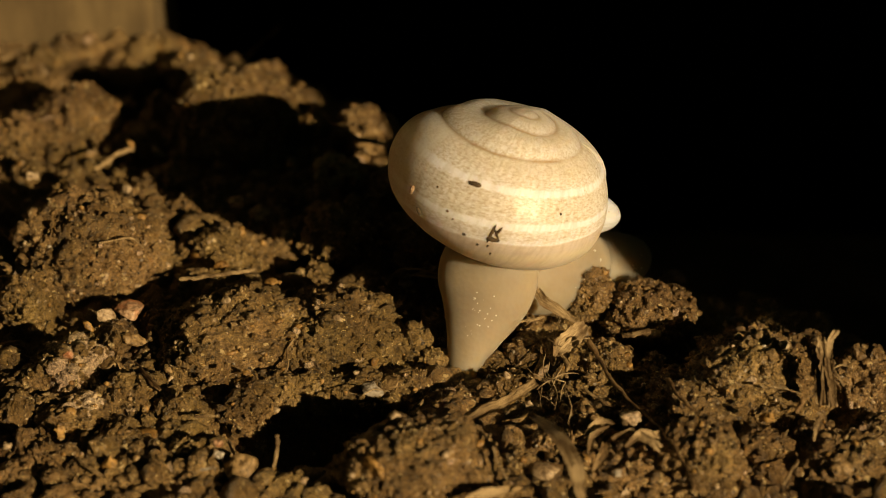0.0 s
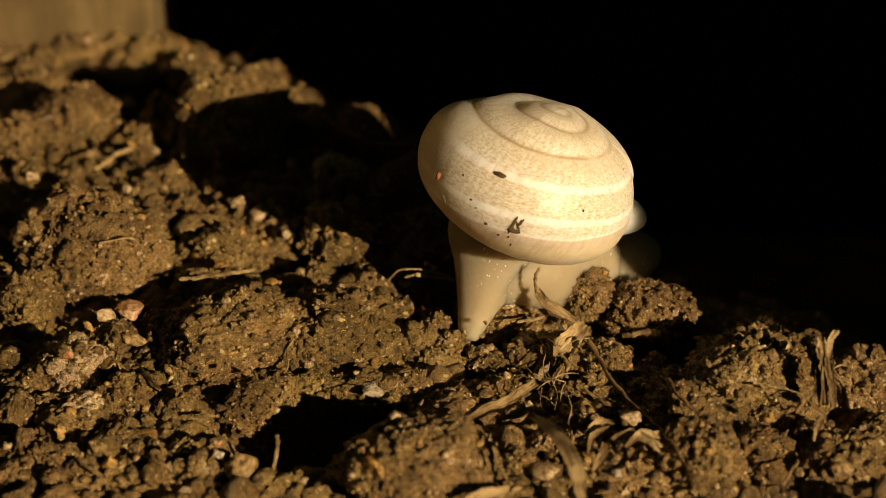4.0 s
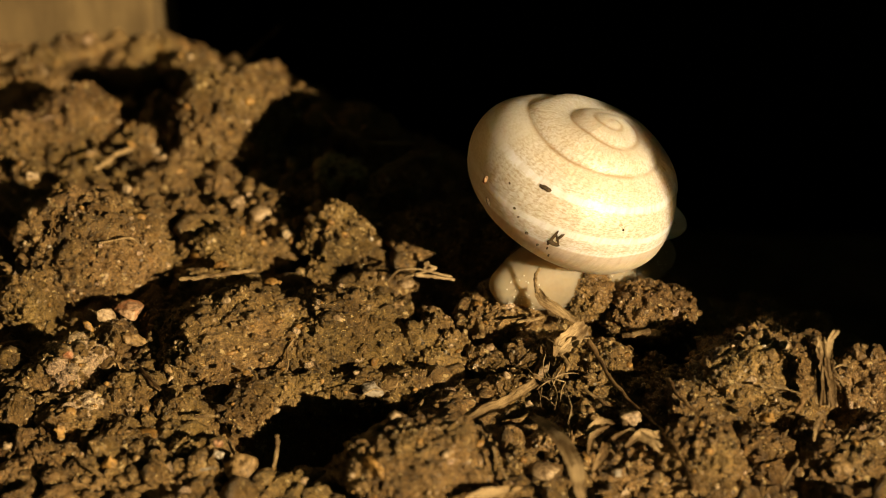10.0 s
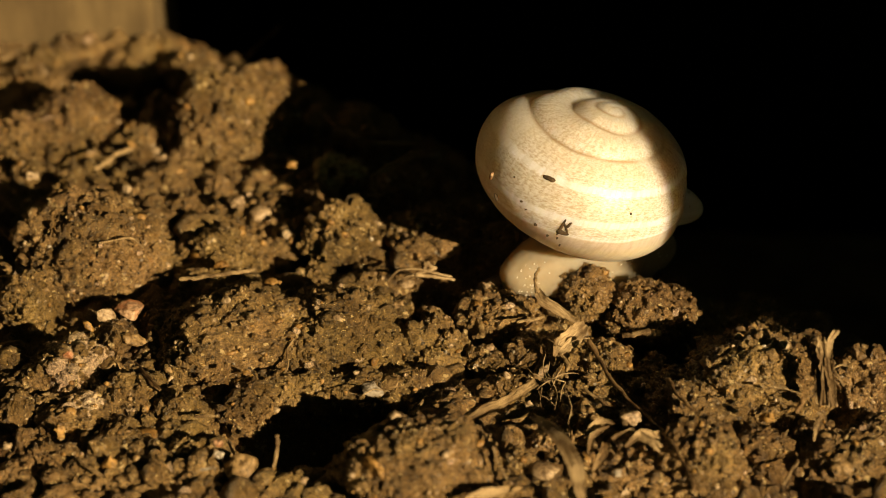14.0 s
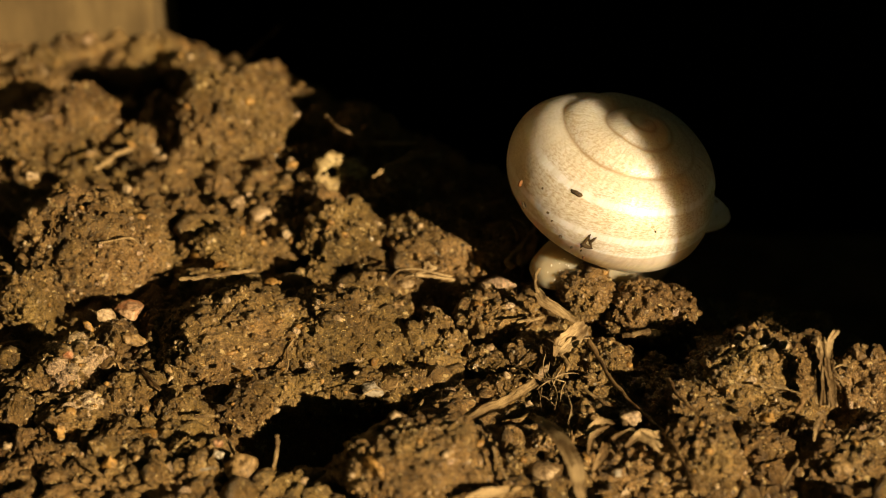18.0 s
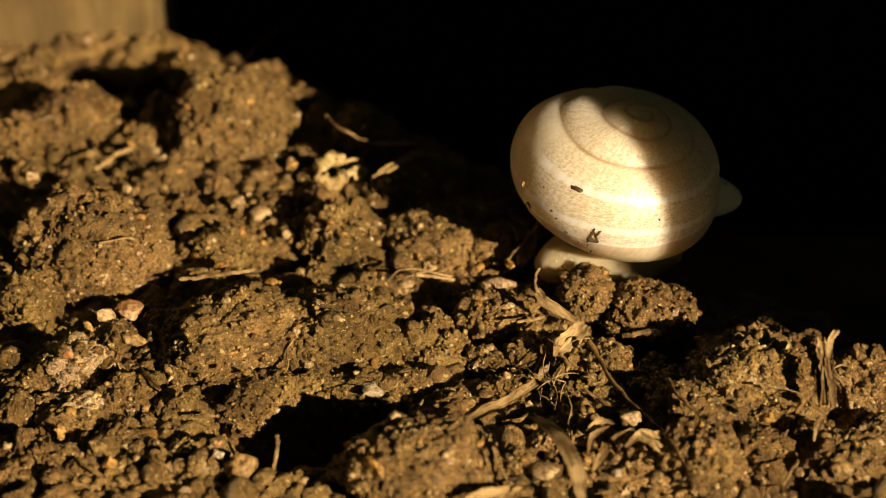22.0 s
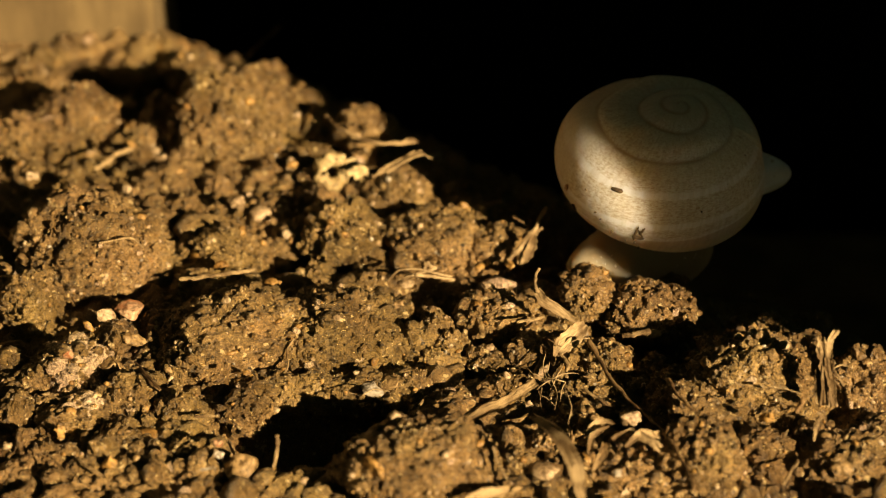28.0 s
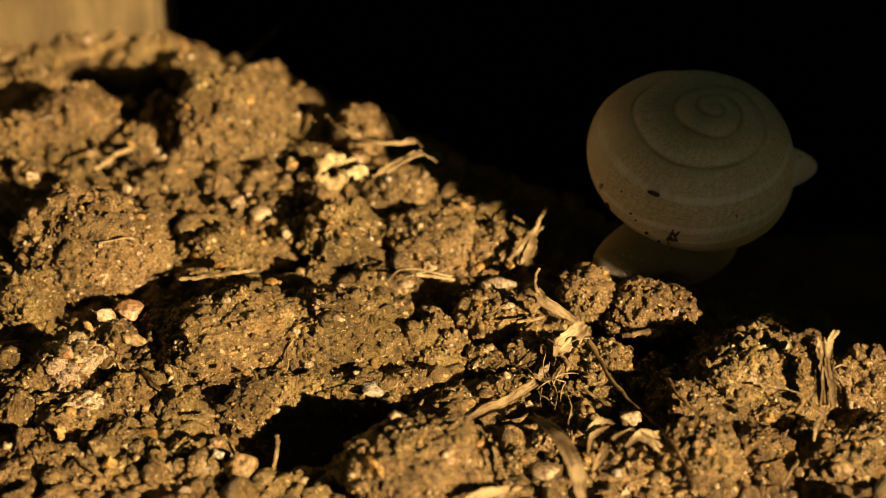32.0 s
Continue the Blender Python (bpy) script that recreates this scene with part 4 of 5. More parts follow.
pebble(-18.2, -34.4, 1.8, 0.61, 0.49, 0.41, 30, STONE_PALE, "small pale chip of stone")
pebble(-19.6, -36.2, 2.0, 1.12, 0.89, 0.81, 0, STONE_GREY, "small greyish crumb of stone")
pebble(-31.0, -16.6, 2.4, 0.51, 0.41, 0.46, 0, STONE_AMBER, "yellow translucent grain of stone")
pebble(-15.0, -22.3, 3.4, 0.36, 0.28, 0.25, 0, STONE_PALE, "small pale chip of stone")
pebble(-16.5, -24.2, 2.8, 0.25, 0.20, 0.36, 0, STONE_PALE, "small pale chip of stone")
pebble(-7.3, -23.6, 2.4, 0.25, 0.20, 0.30, 0, STONE_PALE, "small pale chip of stone")
pebble(-19.5, -37.8, 1.4, 0.51, 0.41, 0.36, 0, STONE_PALE, "small pale chip of stone")
pebble(-26.8, -7.6, 5.4, 0.25, 0.20, 0.25, 0, STONE_PALE, "small pale chip of stone")
pebble(18.0, -17.0, 2.0, 0.81, 0.65, 0.41, 0, STONE_TAN, "tan chip under a clod")
pebble(-31.2, -25.4, 5.4, 0.41, 0.33, 0.46, 0, STONE_RED, "reddish chip in a pale clod")
strand("straw", [(11.4, -26.8, 3.2), (12.3, -27.8, 3.2), (14.0, -29.2, 2.8)], 0.15, 0.10, STRAW, "thin straw across crumbs", "straw", seed=31)
strand("root", [(18.7, -26.9, 4.0), (19.3, -28.2, 3.6), (20.1, -29.6, 3.2)], 0.15, 0.15, TWIG, "short dark root on a clod", "root", seed=32)
strand("straw", [(15.4, -18.6, 2.8), (16.6, -18.7, 3.0), (18.0, -18.2, 3.0)], 0.25, 0.25, STRAW, "pale stick end under a clod", "straw", seed=33, flat=0.7)
strand("straw", [(6.4, -17.1, 3.2), (7.7, -16.7, 3.2), (8.8, -15.9, 3.0)], 0.15, 0.15, STRAW, "stub of brown straw beside a leaf", "straw", seed=34, flat=0.7)
strand("straw", [(9.0, -19.4, 3.0), (10.4, -22.2, 2.6), (10.5, -24.2, 2.4)], 0.20, 0.15, STRAW, "pale fibre hanging from a leaf", "straw", seed=36, wobble=0.6)
strand("straw", [(10.3, -29.1, 2.0), (10.5, -30.5, 1.6), (10.5, -32.8, 1.0)], 0.15, 0.10, TWIG, "dark stem in a gap between clods", "straw", seed=37)
strand("straw", [(26.8, -39.1, 2.4), (27.5, -38.0, 3.0), (28.4, -36.5, 3.0)], 0.15, 0.10, STRAW, "thin pale straw on the near soil", "straw", seed=38)
strand("straw", [(-29.0, -36.3, 3.0), (-27.7, -37.8, 3.0), (-26.8, -38.2, 2.6)], 0.15, 0.10, STRAW, "thin pale straw among crumbs", "straw", seed=39)
pebble(6.2, -6.0, 2.0, 0.51, 0.41, 0.41, 0, STONE_AMBER, "small amber chip of stone")
blade("dead_leaf", [(14.0, -34.4, 4.0), (15.1, -35.4, 4.4), (16.5, -35.2, 4.4), (17.5, -34.0, 4.0)], 0.30, SPLINT, "pale dry leaf scrap on the soil", seed=51, ragged=0.4)
blade("dead_leaf", [(15.6, -35.1, 3.8), (16.7, -35.8, 4.2), (17.7, -36.2, 3.8)], 0.30, SPLINT, "pale dry leaf scrap on the soil", seed=52, ragged=0.4)
blade("dead_leaf", [(1.6, -43.2, 4.0), (3.2, -42.7, 4.4), (5.2, -41.7, 4.0)], 0.46, SPLINT, "broad pale leaf edge on the near soil", seed=53, ragged=0.2)
pebble(15.3, -31.6, 3.4, 0.95, 0.8, 0.95, 10, STONE_PALE, "rounded pale crumb of stone")
pebble(13.7, -39.0, 3.6, 0.51, 0.41, 0.36, -20, STONE_PALE, "small white chip of stone")
pebble(-5.2, 6.3, 3.9, 0.30, 0.24, 0.30, 0, STONE_GREY, "small white grain of stone")
strand("straw", [(3.9, -37.6, 5.2), (4.3, -39.0, 4.6), (5.0, -40.1, 3.8)], 0.10, 0.08, SPLINT, "thin pale straw on a clod", "straw", seed=61)
strand("straw", [(-1.7, -28.3, 3.0), (-2.0, -29.4, 3.0), (-2.4, -30.4, 2.8)], 0.10, 0.15, STRAW, "thin pale straw on the soil", "straw", seed=62)
strand("straw", [(30.3, -33.2, 5.0), (29.8, -34.7, 5.0), (29.5, -35.7, 4.2)], 0.09, 0.12, STRAW, "dry straw leaning on a clod", "straw", seed=63, flat=0.5)

blade("dead_leaf", [(11.4, -34.7, 4.0), (12.6, -32.8, 4.0), (14.0, -33.1, 4.0)], 0.34, SPLINT, "curled strip of dry leaf on the near soil", seed=81, ragged=0.35)
blade("dead_leaf", [(13.5, -35.1, 4.0), (14.9, -35.0, 4.5), (16.4, -36.1, 4.6), (17.4, -37.0, 4.0)], 0.38, SPLINT, "curled strip of dry leaf on the near soil", seed=82, ragged=0.35)
blade("dead_leaf", [(14.5, -36.4, 4.2), (15.9, -35.3, 4.8), (17.3, -35.5, 4.4)], 0.3, SPLINT, "pale torn bit of leaf on the near soil", seed=83, ragged=0.35)
blade("dead_leaf", [(11.6, -36.3, 3.4), (12.0, -34.9, 4.2), (13.4, -33.6, 4.2)], 0.26, SPLINT, "narrow pale strip of leaf standing up", seed=84, ragged=0.35)
blade("dead_leaf", [(29.7, -34.9, 3.6), (30.0, -34.0, 4.6), (30.5, -33.4, 5.0), (30.9, -33.8, 4.6)], 0.24, SPLINT, "curled yellow bit of leaf beside a stub", seed=85, ragged=0.35)
blade("dead_leaf", [(31.3, -28.2, 8.0), (31.0, -29.3, 6.4), (30.6, -31.2, 4.6)], 0.72, STRAW, "brown sheath round a straw stub", seed=86, ragged=0.35, curl=0.7, tip=0.5)
strand("straw", [(18.7, -27.1, 4.2), (19.3, -29.4, 4.2), (20.3, -31.4, 4.2)], 0.16, 0.1, TWIG, "dark straw leaning on a clod", "straw", seed=87, wobble=0.6)
strand("straw", [(26.6, -30.0, 5.6), (27.8, -30.4, 5.6), (29.1, -31.2, 5.6)], 0.1, 0.07, SPLINT, "thin pale straw on a clod", "straw", seed=88, wobble=0.6)
strand("root", [(27.6, -34.6, 4.6), (26.9, -36.4, 4.6), (27.4, -37.5, 4.6)], 0.07, 0.05, ROOT, "hair-thin curled root on a clod", "root", seed=89, wobble=0.6)
strand("straw", [(-33.1, -28.1, 3.4), (-32.3, -28.2, 3.4), (-31.6, -28.8, 3.4)], 0.08, 0.05, STRAW, "thin straw among crumbs", "straw", seed=90, wobble=0.6)
strand("straw", [(-31.7, -36.2, 3.6), (-30.5, -37.7, 3.6), (-29.6, -39.0, 3.6)], 0.09, 0.06, SPLINT, "thin pale straw among crumbs", "straw", seed=91, wobble=0.6)
strand("root", [(-6.7, -28.3, 3.4), (-5.7, -27.4, 3.4), (-4.4, -27.7, 3.4)], 0.07, 0.05, ROOT, "hair-thin root under a clod", "root", seed=92, wobble=0.6)
strand("root", [(10.1, -27.7, 3.6), (10.5, -30.1, 3.6), (10.1, -32.6, 3.6)], 0.06, 0.05, ROOT, "hair-thin root among leaves", "root", seed=93, wobble=0.6)
strand("root", [(5.5, -34.5, 4.0), (4.7, -36.8, 4.0), (5.0, -39.0, 4.0)], 0.1, 0.08, TWIG, "thin dark root beside a clod", "root", seed=94, wobble=0.6)
strand("root", [(-25.8, -24.5, 4.2), (-24.5, -26.6, 4.2), (-23.3, -28.6, 4.2)], 0.11, 0.09, TWIG, "thin dark root on a clod", "root", seed=95, wobble=0.6)
pebble(-14.8, -25.0, 5.2, 0.26, 0.21, 0.22, 20, STONE_AMBER, "yellow grain of stone")
pebble(-16.3, -26.7, 4.6, 0.3, 0.24, 0.26, -13, STONE_AMBER, "yellow grain of stone")
pebble(-18.1, -34.8, 3.4, 0.5, 0.4, 0.42, -5, STONE_RED, "red-brown crumb of stone")
pebble(-34.9, -35.0, 3.2, 0.36, 0.29, 0.31, -16, STONE_PALE, "small pale chip of stone")
pebble(-17.8, -36.1, 3.2, 0.34, 0.27, 0.29, -2, STONE_GREY, "small white chip of stone")
pebble(21.4, -35.0, 4.4, 0.34, 0.27, 0.29, 28, STONE_TAN, "tan chip in a clod")
pebble(22.5, -35.7, 4.6, 0.28, 0.22, 0.24, -5, STONE_GREY, "small white chip of stone")
pebble(26.3, -33.5, 5.2, 0.36, 0.29, 0.31, 15, STONE_AMBER, "amber chip in a clod")
pebble(34.6, -25.4, 5.4, 0.5, 0.4, 0.42, -10, STONE_TAN, "rounded tan crumb of stone")
pebble(13.5, -40.3, 4.6, 0.34, 0.27, 0.29, -18, STONE_GREY, "small white chip of stone")
pebble(3.7, -17.8, 3.6, 0.22, 0.18, 0.19, -10, STONE_AMBER, "yellow grain of stone")
pebble(6.0, -12.6, 3.2, 0.3, 0.24, 0.26, -25, STONE_PALE, "pale chip on the bank")
pebble(3.9, -11.5, 3.4, 0.34, 0.27, 0.29, -8, STONE_PALE, "pale chip on the bank")
pebble(-10.9, -17.6, 5.0, 0.2, 0.16, 0.17, -10, STONE_PALE, "small pale chip of stone")
pebble(-27.5, -9.4, 8.0, 0.24, 0.19, 0.2, 25, STONE_PALE, "small pale chip of stone")
pebble(-19.3, 2.2, 4.0, 0.7, 0.56, 0.59, -30, STONE_PALE, "pale rounded crumb of stone")
pebble(-14.6, 8.5, 4.2, 0.55, 0.44, 0.47, 5, STONE_AMBER, "amber crumb of stone")
pebble(-33.7, 9.8, 5.0, 0.4, 0.32, 0.34, 15, STONE_PALE, "small pale chip of stone")
pebble(-30.2, 11.2, 5.0, 0.4, 0.32, 0.34, 22, STONE_AMBER, "amber crumb of stone")
pebble(-39.3, 5.7, 4.6, 0.45, 0.36, 0.38, 22, STONE_PALE, "small pale chip of stone")
pebble(-24.1, 19.5, 7.4, 0.5, 0.4, 0.42, 25, STONE_PALE, "pale chip in a clod")

# ---- loose crumbs ----
def scatter_crumbs():
    rng = np.random.RandomState(21)
    allv, allf, tint, base = [], [], [], 0
    kinds = [clod_shape(1.0, 0.9, 0.75, 300 + i, 2, 1.4) for i in range(6)]
    small = [clod_shape(1.0, 0.9, 0.75, 400 + i, 1) for i in range(6)]
    spots = [CLOD_SURFACE[i] for i in range(len(CLOD_SURFACE))]
    weights = np.array([float(np.ptp(s[:, 0]) * np.ptp(s[:, 2])) for s in spots])
    weights /= weights.sum()
    n_ground, n_clod = 8500, 18000
    gx = rng.uniform(-44, 44, n_ground)
    gy = rng.uniform(-44, 43, n_ground)
    gz = ground_height(gx, gy)
    which = rng.choice(len(spots), n_clod, p=weights)
    on = np.array([spots[k][rng.randint(len(spots[k]))] for k in which])
    place = np.concatenate([np.stack([gx, gy, gz], 1), on])
    size = 0.105 * (1 - rng.rand(len(place))) ** -0.6
    size = np.minimum(size, 1.1)
    size[:n_ground] *= 1.4
    size[n_ground:] = np.minimum(1.1 * size[n_ground:], 0.42)
    size[:2200] = rng.uniform(0.3, 0.85, 2200)
    for c, r in zip(place, size):
        if 0.68 * c[0] + 0.73 * c[1] > 14 and rng.rand() < 0.8:
            continue
        p, f = (kinds if r > 0.3 else small)[rng.randint(6)]
        a = rng.rand() * 6.283
        ca, sa = math.cos(a), math.sin(a)
        q = p * r * rng.uniform(0.55, 1.5, 3)
        q = np.stack([q[:, 0] * ca - q[:, 1] * sa, q[:, 0] * sa + q[:, 1] * ca, q[:, 2]], 1)
        # most are soil, a few are mineral grains or pale dry earth
        tint.append(np.full(len(f), rng.randint(1, 6) if rng.rand() < 0.11 else 0, dtype=np.int32))
        allv.append(q + c + (0, 0, rng.uniform(-0.4, 0.3) * r))
        allf.append(f + base)
        base += len(p)
    me = mesh_from("soil_crumbs", np.concatenate(allv) * MM, np.concatenate(allf), False)
    put("soil_crumbs", me, SOIL, label="loose brown soil crumbs and grains strewn over the bed", category="soil", kind="stuff")
    for mat in (STONE_AMBER, STONE_PALE, STONE_TAN, SOIL_PALE, STONE_AMBER):
        me.materials.append(mat)
    me.polygons.foreach_set("material_index", np.concatenate(tint))
    me.update()


scatter_crumbs()
scatter_lumps()


# ---- the snail ----
LAT_SEAM = ((0, 90), (0.6, 85), (0.9, 81), (1.0, 80.5), (1.3, 77.5), (1.61, 74), (1.69, 72), (1.79, 68.6), (1.875, 67.2), (2.0, 66.5), (2.3, 63),
            (2.63, 57.3), (2.69, 55.5), (2.764, 52), (2.83, 47.5), (2.88, 44), (2.925, 42.4), (3.0, 41.5), (3.2, 37), (3.556, 22))
A_SHELL, C_RATIO = 10.0, 0.776
# the shell's plan is drawn 10 mm in radius and built a little smaller
SIZE = 0.962 * MM


def make_shell(parent):
    """A depressed coiled shell: whorls swell between the seams of one spiral that runs clockwise from the tip."""
    nlat, nlon = 240, 340
    lat = np.linspace(math.pi / 2 - 0.002, -math.pi / 2 + 0.002, nlat)
    lon = np.linspace(0, 2 * math.pi, nlon, endpoint=False)
    LA, LO = np.meshgrid(lat, lon, indexing="ij")
    la, lo = LA.ravel(), LO.ravel()
    deg = np.degrees(la)
    turns, lats = np.array([k[0] for k in LAT_SEAM]), np.array([k[1] for k in LAT_SEAM])
    # the seam's turn count rises clockwise; at the mouth, lon = -10 degrees, it ends
    t0 = ((-10 - np.degrees(lo)) % 360) / 360
    last = 3.556
    frac0 = last % 1.0
    # seam turns on this meridian: t = k + phase
    phase = (t0 + frac0) % 1.0
    seams = np.full((8, len(la)), np.nan)
    for k in range(6):
        t = k + phase
        s = np.interp(t, turns, lats)
        s[t > last] = np.nan
        seams[k] = s
    upper = np.full(len(la), 90.0)
    lower = np.full(len(la), -90.0)
    near = np.full(len(la), 99.0)
    near_t = np.zeros(len(la))
    for k in range(6):
        s = seams[k]
        ok = ~np.isnan(s)
        up = ok & (s >= deg)
        upper[up] = np.minimum(upper[up], s[up])
        dn = ok & (s < deg)
        lower[dn] = np.maximum(lower[dn], s[dn])
        closer = ok & (np.abs(s - deg) < near)
        near[closer] = np.abs(s - deg)[closer]
        near_t[closer] = (k + phase)[closer]
    body = lower < -80
    width = np.maximum(upper - lower, 1e-3)
    u = np.clip((upper - deg) / width, 0, 1)
    # the seam is a shallow groove in front and a deep one where the last whorl leaves the spire
    depth = np.interp(near_t, [0, 1, 2, 2.75, 2.9, 3.05, 3.3, 3.556], [0.10, 0.14, 0.2, 0.2, 0.26, 0.48, 0.72, 0.72])
    reach = np.interp(near_t, [0, 1, 2, 2.9, 3.3], [2.5, 4, 5, 6, 8])
    swell = np.where(body, 0.0, 0.32 * np.sin(np.pi * u) * np.clip((90 - upper) / 25, 0.2, 1))
    young = np.clip((t0 - 0.394) / 0.03, 0, 1)
    back = np.exp(-((np.degrees(lo) - 136) / 22) ** 2)
    crown = np.clip(np.cos(lo - radians(138)), 0, 1)
    side = np.clip(np.cos(lo - radians(165)), 0, 1)
    r = (A_SHELL + 0.12 + swell - depth * np.exp(-(near / reach) ** 1.3) - 0.07 * np.clip((t0 - 0.393) / 0.012, 0, 1) * body * np.clip((20 - deg) / 20, 0, 1)
         - 0.6 * back * np.exp(-((deg - 36) / 20) ** 2) - 1.5 * crown * np.exp(-((deg - 62) / 17) ** 2) + 0.35 * np.clip(np.cos(lo), 0, 1) * np.exp(-((deg - 42) / 22) ** 2) + 0.3 * side * np.exp(-((deg + 34) / 16) ** 2))
    x = r * np.cos(la) * np.cos(lo)
    y = r * np.cos(la) * np.sin(lo)
    z = C_RATIO * r * np.sin(la)
    # the base is flatter than the spire
    z = np.where(z < 0, z * 0.77, z * 0.975)
    p = np.stack([x, y, z], 1)
    p += (0.035 * fbm(p / 1.6, 2))[:, None] * p / np.linalg.norm(p, axis=1)[:, None]
    i = (np.arange(nlat - 1)[:, None] * nlon + np.arange(nlon)[None]).ravel()
    j = (np.arange(nlat - 1)[:, None] * nlon + ((np.arange(nlon) + 1) % nlon)[None]).ravel()
    f = np.stack([i, i + nlon, j + nlon, j], 1)
    me = mesh_from("shell", p * SIZE, f)
    at = me.attributes.new("spiral", "FLOAT_VECTOR", "POINT")
    # bands run a little down across the whorl: their latitude at each angle
    turn = -10 - 360 * t0
    at_lon = np.clip(turn, -215, -25)
    anchors = [np.full(len(la), -90.0),
               np.interp(at_lon, [-215, -123, -102, -80, -60, -25], [-46, -32, -21.5, -10.5, -1, 8]),
               np.interp(at_lon, [-215, -132, -108, -83, -64, -25], [-34, -21, -12, -2.2, 4.8, 13]),
               np.interp(at_lon, [-215, -139, -115, -87, -71, -47, -25], [-16, -6.5, 1.3, 9.9, 14, 17.5, 20]),
               np.interp(at_lon, [-215, -118, -89, -68, -36, -25], [14, 24, 30.7, 34.7, 38, 39]),
               np.where(body, upper, 58.0)]
    marks = [0.0, 0.2, 0.3, 0.5, 0.75, 1.0]
    across = np.ones(len(la))
    for k in range(5):
        inside = (deg >= anchors[k]) & (deg < anchors[k + 1]) & body
        across[inside] = (marks[k] + (marks[k + 1] - marks[k]) * (deg - anchors[k]) / np.maximum(anchors[k + 1] - anchors[k], 1))[inside]
    spire = ~body
    across[spire] = 0.80 + 0.2 * (1 - u[spire])
    vec = np.stack([across, turn / 360, near / 14.0], 1).astype(np.float32)
    at.data.foreach_set("vector", vec.ravel())
    ag = me.attributes.new("age", "FLOAT", "POINT")
    ag.data.foreach_set("value", (1 - 0.6 * young * body).astype(np.float32))
    return put("shell", me, SHELL, parent, label="cream coiled shell with white spiral lines and tan mottling")


def on_shell(lat, lon, lift=0.16):
    la, lo = radians(lat), radians(lon)
    r = A_SHELL + lift
    p = Vector((r * math.cos(la) * math.cos(lo), r * math.cos(la) * math.sin(lo), C_RATIO * r * math.sin(la))) * SIZE
    n = Vector((math.cos(la) * math.cos(lo), math.cos(la) * math.sin(lo), math.sin(la) / C_RATIO)).normalized()
    east_way = Vector((-math.sin(lo), math.cos(lo), 0))
    m = Matrix((east_way, n.cross(east_way), n)).transposed().to_4x4()
    return Matrix.Translation(p) @ m


def fleck(parent, name, lat, lon, w, h, turn, mat, seed, label, hole=False):
    """A flat crumb of dirt stuck to the shell."""
    if hole:
        bm = bmesh.new()
        for k in range(3):
            a, c = k * 2.094 + 0.4, (k + 1) * 2.094 + 0.4
            p, q = Vector((w * math.cos(a), h * math.sin(a), 0)), Vector((w * math.cos(c), h * math.sin(c), 0))
            way = (q - p).normalized()
            m = Matrix.Translation(((p + q) / 2) * MM) @ Matrix.Rotation(math.atan2(way.y, way.x), 4, "Z") @ Matrix.Diagonal(((q - p).length * (0.62, 0.5, 0.85)[k] * MM, (0.20, 0.11, 0.14)[k] * MM, 0.08 * MM, 1))
            bmesh.ops.create_icosphere(bm, subdivisions=3, radius=1, matrix=m)
        me = bpy.data.meshes.new(name)
        bm.to_mesh(me)
        bm.free()
    else:
        d, f = ico(4)
        n = 1 + 0.5 * fbm(d * 1.7 + seed, 3)
        me = mesh_from(name, d * n[:, None] * np.array((w, h, 0.14)) * MM, f)
    ob = put(name, me, mat, parent, label)
    ob.matrix_basis = on_shell(lat, lon) @ Matrix.Rotation(radians(turn), 4, "Z")
    return ob


def loft(name, spine, mat, parent, label="", rings=28, sides=32, ripple=0.06, seed=0.0, across=(0.78, 0.62, 0)):
    """A soft body along a spine of (x, y, z, half width, half height) in mm, closed and rounded at both ends."""
    s = np.array(spine, float)
    t = np.linspace(0, 1, len(s))
    tt = np.linspace(0, 1, rings)
    def smooth(col):
        fine = np.linspace(0, 1, 400)
        v = np.interp(fine, t, col)
        k = np.exp(-0.5 * (np.arange(-60, 61) / 26.0) ** 2)
        pad = np.concatenate([np.full(60, v[0]), v, np.full(60, v[-1])])
        return np.interp(tt, fine, np.convolve(pad, k / k.sum(), "valid"))
    c = np.stack([smooth(s[:, i]) for i in range(3)], 1)
    a, b2 = smooth(s[:, 3]), smooth(s[:, 4])
    endcap = np.sqrt(np.clip(1 - (2 * tt - 1) ** 14, 0, 1))
    tan = np.gradient(c, axis=0)
    tan /= np.linalg.norm(tan, axis=1)[:, None]
    ref = np.array(across)
    verts = []
    for i in range(rings):
        side = ref - tan[i] * (ref @ tan[i])
        side /= np.linalg.norm(side)
        up = np.cross(tan[i], side)
        for k in range(sides):
            an = 2 * math.pi * k / sides
            verts.append(c[i] + endcap[i] * (a[i] * math.cos(an) * side + b2[i] * math.sin(an) * up))
    v = np.array(verts)
    v += ripple * fbm(v / 1.2 + seed, 3)[:, None] * (1, 1, 1)
    f = [(i * sides + k, i * sides + (k + 1) % sides, (i + 1) * sides + (k + 1) % sides, (i + 1) * sides + k)
         for i in range(rings - 1) for k in range(sides)]
    return put(name, mesh_from(name, v * MM, f), mat, parent, label)


